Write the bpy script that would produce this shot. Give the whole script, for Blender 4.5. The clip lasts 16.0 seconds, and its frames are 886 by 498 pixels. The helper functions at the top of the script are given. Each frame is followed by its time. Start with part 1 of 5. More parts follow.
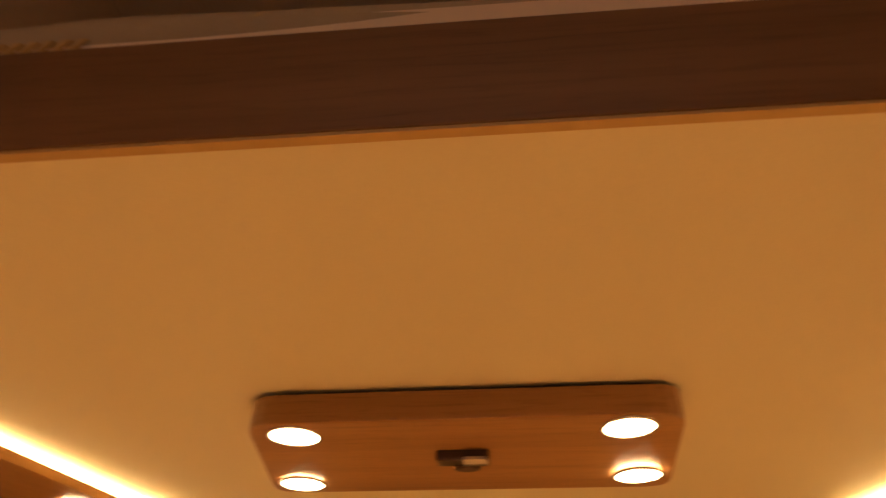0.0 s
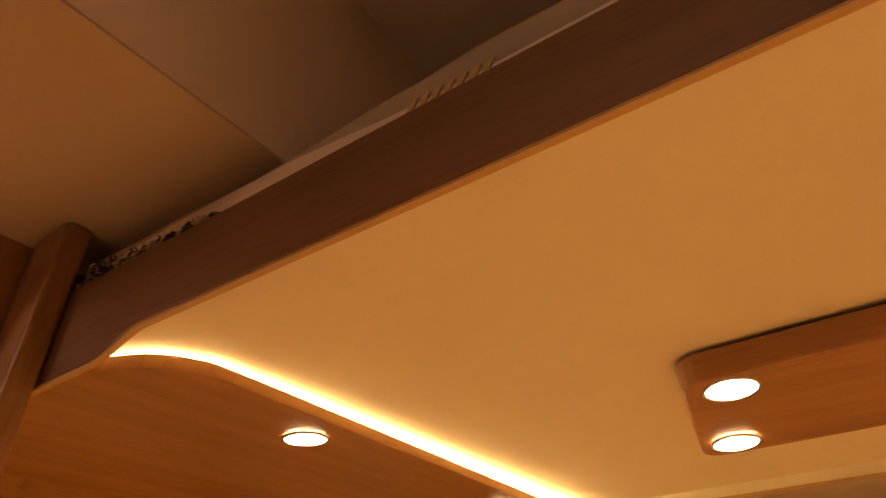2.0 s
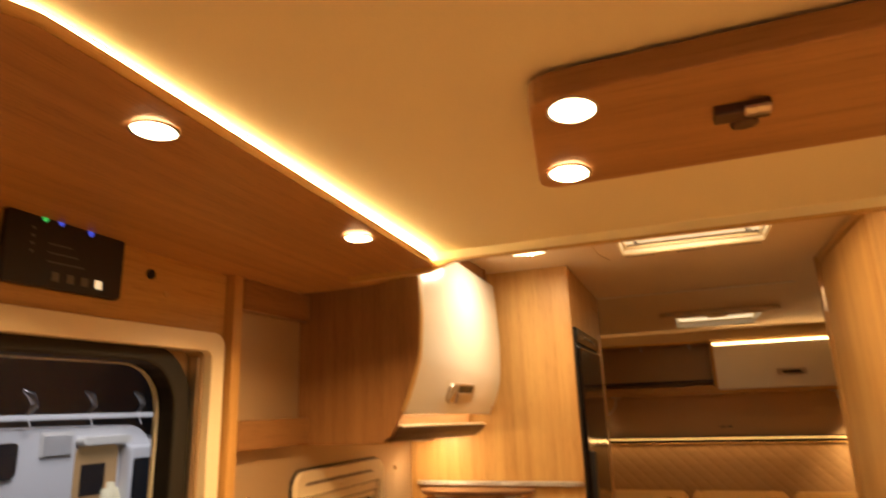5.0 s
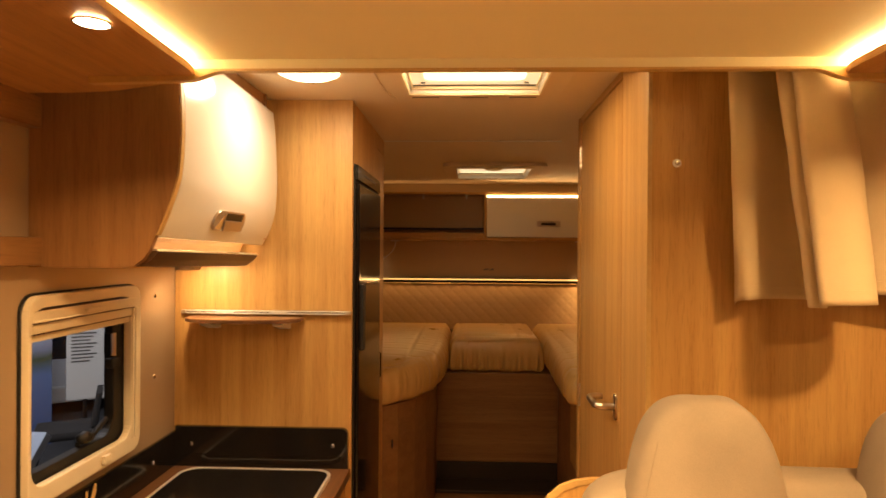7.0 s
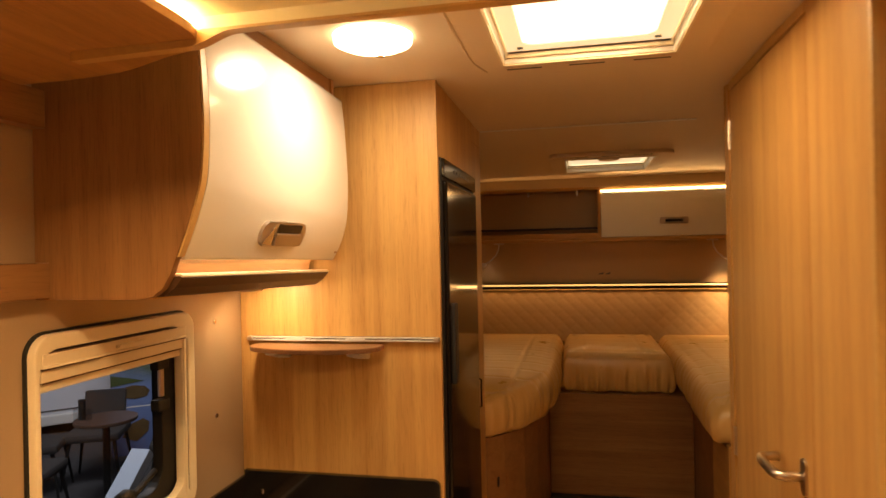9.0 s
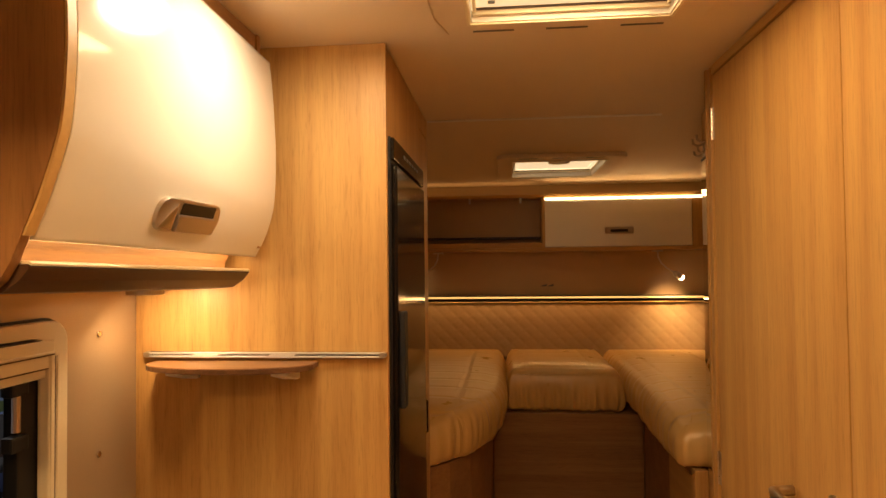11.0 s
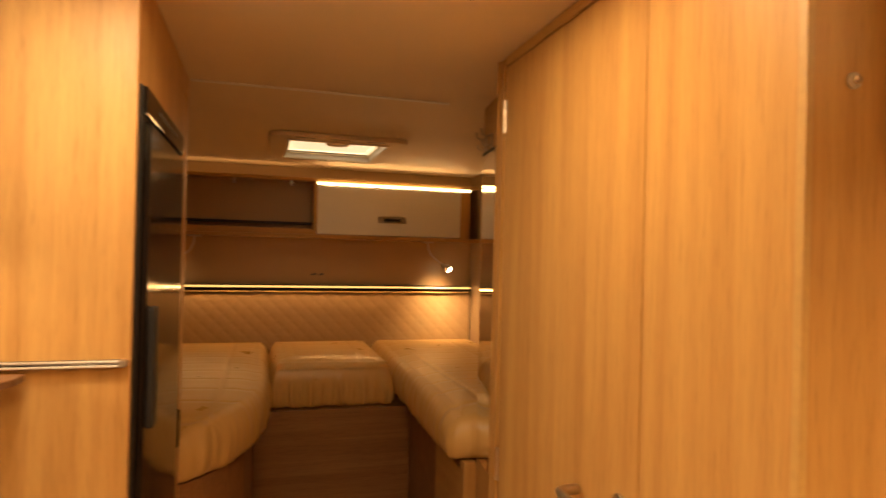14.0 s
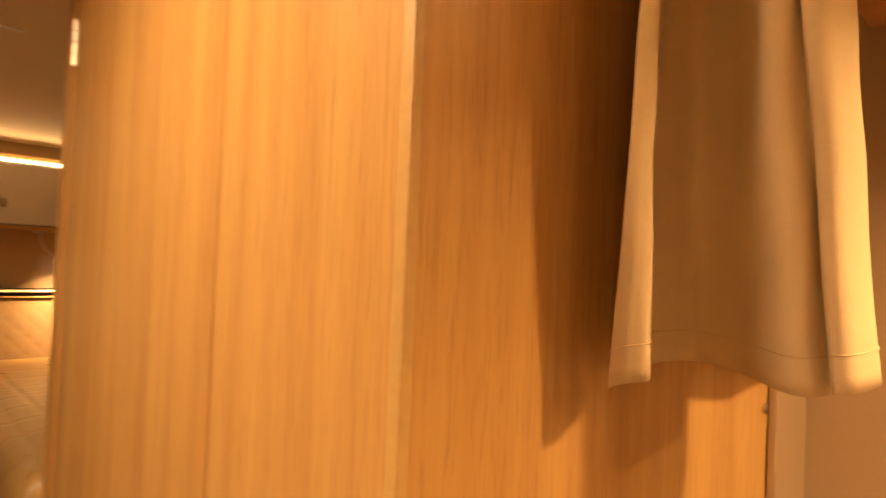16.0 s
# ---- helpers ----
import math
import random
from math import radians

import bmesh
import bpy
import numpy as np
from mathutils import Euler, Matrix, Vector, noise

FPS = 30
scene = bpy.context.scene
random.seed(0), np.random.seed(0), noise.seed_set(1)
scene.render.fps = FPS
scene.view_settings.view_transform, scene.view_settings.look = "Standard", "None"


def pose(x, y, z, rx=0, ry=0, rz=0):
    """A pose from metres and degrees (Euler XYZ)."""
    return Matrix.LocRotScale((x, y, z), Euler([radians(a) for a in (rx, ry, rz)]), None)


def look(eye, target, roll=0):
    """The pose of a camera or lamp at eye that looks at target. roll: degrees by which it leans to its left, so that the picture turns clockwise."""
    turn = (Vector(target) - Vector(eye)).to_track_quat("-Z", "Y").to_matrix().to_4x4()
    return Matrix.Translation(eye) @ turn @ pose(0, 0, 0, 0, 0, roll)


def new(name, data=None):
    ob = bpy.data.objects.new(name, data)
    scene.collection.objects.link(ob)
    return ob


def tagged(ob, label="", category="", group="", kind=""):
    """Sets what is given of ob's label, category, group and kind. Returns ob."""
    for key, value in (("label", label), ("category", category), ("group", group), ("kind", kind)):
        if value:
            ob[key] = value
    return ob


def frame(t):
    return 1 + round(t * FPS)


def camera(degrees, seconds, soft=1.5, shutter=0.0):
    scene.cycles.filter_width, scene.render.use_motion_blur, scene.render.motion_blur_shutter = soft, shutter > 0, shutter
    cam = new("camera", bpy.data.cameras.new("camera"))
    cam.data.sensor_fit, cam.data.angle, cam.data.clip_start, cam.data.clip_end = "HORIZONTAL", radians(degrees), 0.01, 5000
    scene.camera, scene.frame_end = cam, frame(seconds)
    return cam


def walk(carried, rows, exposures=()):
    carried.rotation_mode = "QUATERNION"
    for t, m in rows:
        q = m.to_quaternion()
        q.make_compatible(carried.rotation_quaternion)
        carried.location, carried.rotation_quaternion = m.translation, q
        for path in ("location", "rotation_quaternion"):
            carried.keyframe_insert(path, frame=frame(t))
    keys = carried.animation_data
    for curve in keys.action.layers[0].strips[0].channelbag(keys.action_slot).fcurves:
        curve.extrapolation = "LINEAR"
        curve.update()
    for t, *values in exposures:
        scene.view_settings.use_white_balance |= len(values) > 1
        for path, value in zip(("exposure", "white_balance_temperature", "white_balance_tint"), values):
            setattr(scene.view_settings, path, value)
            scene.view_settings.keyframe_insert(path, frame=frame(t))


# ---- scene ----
cam = camera(70.7, 16.0, shutter=0.5)
PATH = [
    (0, (0.075, 0.079, 1.674), (-0.084, 1.763, 2.741), 0.4),
    (0.5, (0.043, 0.067, 1.656), (-0.433, 1.674, 2.748), -0.2),
    (1, (0.014, 0.057, 1.667), (-0.636, 1.615, 2.74), -1.6),
    (1.5, (-0.016, 0.048, 1.662), (-0.806, 1.538, 2.736), -2.1),
    (2, (-0.05, 0.047, 1.645), (-0.931, 1.473, 2.736), -3.2),
    (2.5, (-0.078, 0.036, 1.623), (-1.045, 1.397, 2.724), -3.8),
    (3, (-0.106, 0.03, 1.6), (-1.122, 1.34, 2.718), -3.7),
    (3.5, (-0.102, 0.028, 1.587), (-1.13, 1.382, 2.641), -4.0),
    (4, (-0.085, 0.047, 1.576), (-1.055, 1.546, 2.477), -3.5),
    (4.5, (-0.067, 0.065, 1.563), (-0.911, 1.736, 2.266), -2.9),
    (5, (-0.049, 0.08, 1.552), (-0.732, 1.894, 2.044), -2.0),
    (5.2, (-0.036, 0.08, 1.548), (-0.641, 1.94, 1.962), -2.1),
    (7.3, (-0.014, 0.161, 1.509), (-0.051, 2.161, 1.498), 0.1),
    (7.5, (-0.012, 0.214, 1.502), (-0.036, 2.214, 1.493), -0.2),
    (8, (0.016, 0.358, 1.526), (-0.148, 2.351, 1.521), -0.3),
    (8.5, (0.015, 0.42, 1.528), (-0.316, 2.393, 1.522), -0.2),
    (9, (-0.029, 0.522, 1.549), (-0.448, 2.478, 1.55), -1.2),
    (9.2, (-0.07, 0.578, 1.553), (-0.392, 2.552, 1.554), -1.0),
    (11.3, (-0.133, 0.799, 1.504), (-0.322, 2.789, 1.555), -0.6),
    (11.5, (-0.113, 0.814, 1.538), (-0.322, 2.803, 1.547), -0.4),
    (12, (-0.098, 0.859, 1.539), (-0.322, 2.846, 1.545), -0.1),
    (12.5, (-0.121, 0.908, 1.529), (-0.306, 2.9, 1.53), -0.3),
    (13, (-0.174, 0.943, 1.529), (-0.114, 2.942, 1.54), 0.7),
    (13.5, (-0.189, 0.95, 1.524), (0.083, 2.932, 1.536), 1.2),
    (14, (-0.172, 0.957, 1.511), (0.384, 2.878, 1.525), 1.4),
    (14.5, (-0.121, 1.008, 1.508), (0.642, 2.857, 1.525), 1.6),
    (15, (-0.002, 1.086, 1.514), (0.919, 2.861, 1.541), 2.2),
    (15.5, (0.074, 1.12, 1.507), (1.197, 2.774, 1.557), 2.7),
    (16, (0.125, 1.19, 1.5), (1.509, 2.634, 1.55), 2.3),
]
walk(cam, [(t, look(eye, target, roll)) for t, eye, target, roll in PATH],
     [(0, -0.05), (2, 0.12), (3, 0.11), (4, 0.27), (5, 0.0), (8, 0.15), (9, 0.05), (12.5, -0.02), (13.5, 0.23), (15, 0.47), (16, 0.57)])

# ---- world, light and exposure ----
WARM = (1.0, 0.60, 0.25)
world = bpy.data.worlds.new("hall_dark")
scene.world = world
world.use_nodes = True
world.node_tree.nodes["Background"].inputs[0].default_value = (0.5, 0.55, 0.7, 1)
world.node_tree.nodes["Background"].inputs[1].default_value = 0.02


def area(name, m, size, watts, color=WARM, size_y=None, spread=180):
    d = bpy.data.lights.new(name, "AREA")
    d.energy, d.color, d.size, d.spread = watts, color, size, radians(spread)
    if size_y:
        d.shape, d.size_y = "RECTANGLE", size_y
    else:
        d.shape = "DISK"
    ob = new(name, d)
    ob.matrix_world = m
    return ob


def down(x, y, z):
    return pose(x, y, z)


SPOTS = [(-0.128, 0.683, 1.847), (-0.157, 0.822, 1.831), (0.195, 0.675, 1.847), (0.222, 0.802, 1.831)]
SIDE_SPOTS = [(-0.566, 0.562, 1.860), (-0.562, 1.020, 1.847), (0.790, 0.520, 1.8615), (0.790, 0.960, 1.850)]
for p in SPOTS:
    area("unit_spot_light", down(p[0], p[1], p[2] - 0.006), 0.04, 6.2, spread=95)
for p in SIDE_SPOTS:
    area("soffit_spot_light", down(p[0], p[1], p[2] - 0.007), 0.06, 6.3, spread=140)
SOFT_WARM = (1.0, 0.63, 0.30)
area("kitchen_ceiling_light", down(-0.44, 1.78, 1.975), 0.17, 3.5, (1.0, 0.79, 0.54))
area("hatch_light", down(0.0, 1.812, 2.0125), 0.29, 5.0, SOFT_WARM, size_y=0.31)
UNDER = ((-0.86, 1.995),)
for x, y in UNDER:
    area("under_cabinet_light", look((x, y, 1.4505), (x + 0.085, y + 0.105, 1.26)), 0.045, 1.9, (1.0, 0.66, 0.33))
area("ledge_light", pose(-0.712, 1.795, 1.534), 0.010, 0.65, (1.0, 0.66, 0.34), size_y=0.645, spread=175)
AMBER = (1.0, 0.50, 0.16)
area("reading_light", look((0.88, 4.53, 1.42), (0.95, 4.72, 1.05)), 0.02, 1.6, spread=110)
area("rear_strip_light", pose(0.07, 4.665, 1.29, -25, 0, 0), 1.6, 1.5, AMBER, size_y=0.01)
area("rear_top_light", pose(-0.45, 4.62, 1.955, 180, 0, 0), 1.0, 0.16, AMBER, size_y=0.02)
area("locker_top_light", look((0.55, 4.58, 1.915), (0.55, 4.2, 1.98)), 0.85, 0.7, AMBER, size_y=0.015)
area("hall_light", look((-3.3, 3.4, 4.2), (-5.2, 4.4, 0.3)), 2.5, 165, (1.0, 0.92, 0.93))
area("hall_light_far", look((-2.6, 4.2, 3.6), (-4.8, 6.8, 0.0)), 1.8, 34, (0.95, 0.92, 0.95))
# Unseen lamp, added to brighten the recess above the cab.
area("recess_fill_light", down(0.07, -0.55, 2.352), 0.7, 1.3, (1.0, 0.76, 0.62), size_y=0.3)
# Unseen lamp at the windscreen, added to light the cab roof and bed board.
area("windscreen_fill_light", look((0.07, -1.58, 1.35), (0.07, 0.2, 2.2)), 1.5, 2.2, (1.0, 0.74, 0.58), size_y=0.6)


# ---- materials ----
def mat(name, base=(0.8, 0.8, 0.8), rough=0.5, metal=0.0, emit=0.0, emit_color=None, coat=0.0):
    m = bpy.data.materials.new(name)
    m.use_nodes = True
    b = m.node_tree.nodes["Principled BSDF"]
    b.inputs["Base Color"].default_value = (*base, 1)
    b.inputs["Roughness"].default_value = rough
    b.inputs["Metallic"].default_value = metal
    b.inputs["Coat Weight"].default_value = coat
    if emit:
        b.inputs["Emission Color"].default_value = (*(emit_color or base), 1)
        b.inputs["Emission Strength"].default_value = emit
    return m


def node(m, kind, **sets):
    n = m.node_tree.nodes.new(kind)
    for k, v in sets.items():
        n.inputs[k].default_value = v
    return n


def link(m, a, b):
    m.node_tree.links.new(a, b)


def ramp(m, fac, stops):
    r = m.node_tree.nodes.new("ShaderNodeValToRGB")
    while len(r.color_ramp.elements) < len(stops):
        r.color_ramp.elements.new(0.5)
    for e, (p, c) in zip(r.color_ramp.elements, stops):
        e.position, e.color = p, (*c, 1)
    link(m, fac, r.inputs[0])
    return r.outputs[0]


def mixed(m, fac, a, b, blend="MIX"):
    x = m.node_tree.nodes.new("ShaderNodeMix")
    x.data_type, x.blend_type = "RGBA", blend
    if isinstance(fac, float):
        x.inputs[0].default_value = fac
    else:
        link(m, fac, x.inputs[0])
    link(m, a, x.inputs[6])
    link(m, b, x.inputs[7])
    return x.outputs[2]


def place(m, scale, turn=(0, 0, 0)):
    g = node(m, "ShaderNodeNewGeometry")
    mp = node(m, "ShaderNodeMapping", Scale=scale, Rotation=turn)
    link(m, g.outputs["Position"], mp.inputs["Vector"])
    return mp.outputs[0]


def noised(m, vec, scale, detail=4.0, rough=0.55, dist=0.0):
    n = node(m, "ShaderNodeTexNoise", Scale=scale, Detail=detail, Roughness=rough, Distortion=dist)
    link(m, vec, n.inputs["Vector"])
    return n.outputs["Fac"]


def bump(m, height, strength, distance=0.002):
    b = node(m, "ShaderNodeBump", Strength=strength, Distance=distance)
    link(m, height, b.inputs["Height"])
    link(m, b.outputs[0], m.node_tree.nodes["Principled BSDF"].inputs["Normal"])


def shade(m):
    return m.node_tree.nodes["Principled BSDF"]


def wood(name, axis, light=(0.565, 0.336, 0.112), dark=(0.385, 0.193, 0.057), rough=0.40):
    """Honey-coloured elm laminate, its grain along one axis of the place: broad boards of tone, soft streaks, thin pores."""
    m = mat(name, light, rough)
    along = [1.0, 1.0, 1.0]
    along["xyz".index(axis)] = 0.03
    mean = tuple((a + b) / 2 for a, b in zip(light, dark))
    v = place(m, tuple(along))
    wide = noised(m, v, 17.0, 3.0, 0.55, 0.6)
    streak = noised(m, v, 95.0, 5.0, 0.68, 0.4)
    fine = noised(m, place(m, tuple(a if a == 1.0 else 0.06 for a in along)), 260.0, 3.0, 0.6, 0.8)
    waves = node(m, "ShaderNodeTexWave", Scale=1.6, Distortion=7.0, Detail=3.0)
    waves.inputs["Detail Scale"].default_value = 1.2
    link(m, place(m, tuple(5 * a if a == 1.0 else 0.35 for a in along)), waves.inputs["Vector"])
    c1 = ramp(m, wide, [(0.38, dark), (0.5, mean), (0.60, light)])
    c2 = ramp(m, streak, [(0.30, tuple(0.78 * a for a in dark)), (0.54, light)])
    c3 = ramp(m, fine, [(0.32, tuple(0.50 * a for a in dark)), (0.50, light)])
    c4 = ramp(m, waves.outputs["Fac"], [(0.0, dark), (0.35, mean), (0.7, light)])
    col = mixed(m, 0.22, mixed(m, 0.24, mixed(m, 0.24, c1, c4), c2), c3)
    link(m, col, shade(m).inputs["Base Color"])
    shade(m).inputs["Specular IOR Level"].default_value = 0.32
    r = node(m, "ShaderNodeMapRange")
    r.inputs["To Min"].default_value, r.inputs["To Max"].default_value = rough - 0.05, rough + 0.10
    link(m, streak, r.inputs["Value"])
    link(m, r.outputs[0], shade(m).inputs["Roughness"])
    bump(m, fine, 0.10, 0.0005)
    return m


def plain(name, base, rough=0.6, vary=0.08, grain=180.0, relief=0.1, big=3.0, metal=0.0, coat=0.0):
    """A painted, coated or woven surface: broad unevenness, fine grain and a light relief."""
    m = mat(name, base, rough, metal, coat=coat)
    v = place(m, (1, 1, 1))
    n1 = noised(m, v, big, 3.0)
    n2 = noised(m, v, grain, 3.0)
    c1 = ramp(m, n1, [(0.3, tuple(a * (1 - vary) for a in base)), (0.7, base)])
    c2 = ramp(m, n2, [(0.3, tuple(a * (1 - vary) for a in base)), (0.7, base)])
    link(m, mixed(m, 0.5, c1, c2), shade(m).inputs["Base Color"])
    r = node(m, "ShaderNodeMapRange")
    r.inputs["To Min"].default_value, r.inputs["To Max"].default_value = max(rough - 0.06, 0.02), min(rough + 0.08, 1)
    link(m, n1, r.inputs["Value"])
    link(m, r.outputs[0], shade(m).inputs["Roughness"])
    if relief:
        bump(m, n2, relief, 0.001)
    return m


WOOD_Z, WOOD_Y, WOOD_X = wood("elm_upright", "z"), wood("elm_lengthwise", "y"), wood("elm_crosswise", "x")
# The same elm, darkened: shade on dim panels is put into the colour.
SHADED = dict(light=(0.32, 0.162, 0.062), dark=(0.195, 0.094, 0.034))
SHADED_Z, SHADED_Y, SHADED_X = wood("shaded_elm_upright", "z", **SHADED), wood("shaded_elm_lengthwise", "y", **SHADED), wood("shaded_elm_crosswise", "x", **SHADED)
# Elm of the bed's front board, its dimness painted into the base colour.
BOARD_X = wood("dim_elm_crosswise", "x", (0.200, 0.103, 0.044), (0.120, 0.060, 0.024))
# A half-dark copy of the elm: the undersides' weaker light is coloured in.
HALF_SHADED = dict(light=(0.45, 0.240, 0.090), dark=(0.29, 0.146, 0.052))
HALF_SHADED_Y, HALF_SHADED_X = wood("half_shaded_elm_lengthwise", "y", **HALF_SHADED), wood("half_shaded_elm_crosswise", "x", **HALF_SHADED)
PANEL_BLACK = plain("satin_black_plastic", (0.010, 0.009, 0.009), 0.42, 0.2, 200.0, 0.05)
EDGE = plain("elm_edge_band", (0.58, 0.37, 0.13), 0.4, 0.2, 90.0, 0.05)
LINER = plain("cream_vinyl_liner", (0.80, 0.72, 0.48), 0.62, 0.06, 420.0, 0.22)
ROOF = plain("ivory_roof_lining", (0.74, 0.61, 0.45), 0.6, 0.05, 300.0, 0.12)
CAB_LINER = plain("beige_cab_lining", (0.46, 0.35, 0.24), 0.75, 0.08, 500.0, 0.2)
WALL = plain("champagne_wall_panel", (0.45, 0.325, 0.20), 0.36, 0.06, 250.0, 0.03, metal=0.25)
GLOSS = plain("cream_gloss_lacquer", (0.80, 0.77, 0.68), 0.16, 0.02, 60.0, 0.0, coat=0.6)
FRAME = plain("cream_plastic", (0.80, 0.70, 0.50), 0.4, 0.05, 200.0, 0.03)
WHITE = plain("white_plastic", (0.75, 0.72, 0.66), 0.35, 0.04, 200.0, 0.03)
CHROME = mat("chrome", (0.78, 0.74, 0.70), 0.12, 1.0)
NICKEL = plain("brushed_nickel", (0.62, 0.55, 0.47), 0.30, 0.08, 300.0, 0.05, metal=1.0)
ALU = plain("anodised_rail", (0.88, 0.86, 0.82), 0.40, 0.05, 200.0, 0.0, metal=0.7)
BLACK = plain("black_gloss", (0.012, 0.010, 0.009), 0.12, 0.3, 90.0, 0.0, coat=0.3)
FRIDGE = plain("black_fridge_door", (0.010, 0.007, 0.005), 0.09, 0.2, 60.0, 0.01)
shade(FRIDGE).inputs["Specular IOR Level"].default_value = 0.28
RUBBER = plain("black_rubber", (0.007, 0.0065, 0.006), 0.55, 0.2, 150.0, 0.1)
SUEDE = plain("beige_suede", (0.27, 0.208, 0.14), 0.85, 0.32, 700.0, 0.25, 9.0)
CURTAIN = plain("ecru_linen", (0.61, 0.47, 0.275), 0.85, 0.14, 900.0, 0.35, 12.0)
SATIN = plain("champagne_satin", (0.64, 0.41, 0.145), 0.29, 0.06, 500.0, 0.0, 7.0)


def stitched(m, dx, dy, wide):
    """Puffed fields between stitched seams, with soft creases running from them."""
    v = place(m, (1, 1, 1))
    sway = noised(m, v, 3.0, 0.0)
    sep = node(m, "ShaderNodeSeparateXYZ")
    link(m, v, sep.inputs[0])
    heights = []
    for k, step in ((0, dx), (1, dy)):
        add = node(m, "ShaderNodeMath")
        add.operation = "MULTIPLY_ADD"
        add.inputs[1].default_value = 0.012
        link(m, sway, add.inputs[0])
        link(m, sep.outputs[k], add.inputs[2])
        pp = node(m, "ShaderNodeMath")
        pp.operation = "PINGPONG"
        pp.inputs[1].default_value = step / 2
        link(m, add.outputs[0], pp.inputs[0])
        mr = node(m, "ShaderNodeMapRange")
        mr.interpolation_type = "SMOOTHSTEP"
        mr.inputs["From Max"].default_value = wide
        link(m, pp.outputs[0], mr.inputs["Value"])
        heights.append(mr.outputs[0])
    low = node(m, "ShaderNodeMath")
    low.operation = "MINIMUM"
    link(m, heights[0], low.inputs[0])
    link(m, heights[1], low.inputs[1])
    crease = noised(m, place(m, (6, 1.2, 3)), 7.0, 3.0, 0.5, 0.6)
    both = node(m, "ShaderNodeMath")
    both.operation = "MULTIPLY_ADD"
    both.inputs[1].default_value = 0.0
    link(m, crease, both.inputs[0])
    link(m, low.outputs[0], both.inputs[2])
    bump(m, both.outputs[0], 0.6, 0.006)


stitched(SATIN, 0.30, 0.17, 0.022)
SHEET = plain("cream_mattress_ticking", (0.42, 0.34, 0.22), 0.8, 0.15, 500.0, 0.3, 14.0)
FLOOR = wood("oak_plank_floor", "y", (0.52, 0.37, 0.22), (0.38, 0.25, 0.14), 0.45)
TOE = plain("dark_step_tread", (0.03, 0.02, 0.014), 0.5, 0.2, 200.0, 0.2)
WORKTOP = wood("dark_walnut_worktop", "y", (0.17, 0.078, 0.032), (0.075, 0.033, 0.015), 0.3)
LEDGE = plain("brown_ledge_moulding", (0.070, 0.032, 0.013), 0.42, 0.15, 120.0, 0.03)
REAR = plain("tan_rear_panel", (0.50, 0.33, 0.17), 0.4, 0.06, 200.0, 0.03)
LED = mat("led_diffuser", (1.0, 0.86, 0.6), 0.5, emit=27.0, emit_color=(1.0, 0.63, 0.25))
LED_REAR = mat("rear_led_diffuser", (1.0, 0.86, 0.6), 0.5, emit=1.2, emit_color=(1.0, 0.54, 0.14))
BULB = mat("spot_lens", (1.0, 0.9, 0.75), 0.4, emit=22.0, emit_color=(1.0, 0.78, 0.45))
MIRROR = mat("mirror_silver", (0.85, 0.84, 0.82), 0.015, 1.0)
PINK_GLOW = mat("niche_led", (1.0, 0.8, 0.65), 0.5, emit=1.2, emit_color=(1.0, 0.62, 0.42))
GREEN_LED = mat("green_indicator", (0.05, 0.6, 0.12), 0.4, emit=0.6)
BLUE_LED = mat("blue_indicator", (0.06, 0.1, 0.8), 0.4, emit=0.7)
KEY_GREY = mat("grey_key", (0.12, 0.11, 0.10), 0.5)
KEY_LIT = mat("lit_key", (0.9, 0.75, 0.45), 0.5, emit=0.8)
HALL_FLOOR = plain("hall_carpet", (0.055, 0.053, 0.055), 0.9, 0.2, 60.0, 0.2)
HALL_WALL = plain("hall_dark_wall", (0.10, 0.10, 0.115), 0.8, 0.1, 20.0, 0.1)
CAR_WHITE = plain("white_bodywork", (0.72, 0.72, 0.74), 0.3, 0.04, 30.0, 0.0)
TINTED = plain("tinted_glazing", (0.02, 0.022, 0.026), 0.1, 0.1, 40.0, 0.0)
GREY_FABRIC = plain("grey_fabric", (0.036, 0.031, 0.028), 0.9, 0.15, 300.0, 0.2)
BROWN_TOP = plain("brown_table_top", (0.075, 0.042, 0.028), 0.4, 0.15, 40.0, 0.05)


def glass(name, tint=(1, 1, 1), rough=0.0):
    m = bpy.data.materials.new(name)
    m.use_nodes = True
    t = m.node_tree
    t.nodes.remove(t.nodes["Principled BSDF"])
    clear = t.nodes.new("ShaderNodeBsdfTransparent")
    clear.inputs[0].default_value = (*tint, 1)
    shine = t.nodes.new("ShaderNodeBsdfGlossy")
    shine.inputs["Roughness"].default_value = rough
    mx = t.nodes.new("ShaderNodeMixShader")
    mx.inputs[0].default_value = 0.018
    t.links.new(clear.outputs[0], mx.inputs[1])
    t.links.new(shine.outputs[0], mx.inputs[2])
    t.links.new(mx.outputs[0], t.nodes["Material Output"].inputs[0])
    return m


GLASS = glass("window_glazing", (0.82, 0.84, 0.86))
FILM = glass("clear_wrapping_film", (0.75, 0.74, 0.76), 0.15)
FILM.node_tree.nodes["Mix Shader"].inputs[0].default_value = 0.25


# ---- mesh builders ----
def finish(bm, material, smooth=False):
    me = bpy.data.meshes.new("mesh")
    bmesh.ops.recalc_face_normals(bm, faces=bm.faces)
    for f in bm.faces:
        f.smooth = smooth
    bm.to_mesh(me)
    bm.free()
    me.materials.append(material)
    return me


def part(name, bm, material, parent=None, label="", smooth=False):
    ob = new(name, finish(bm, material, smooth))
    if parent:
        ob.parent = parent
        ob.matrix_parent_inverse = parent.matrix_world.inverted()
    if label:
        ob["label"] = label
    return ob


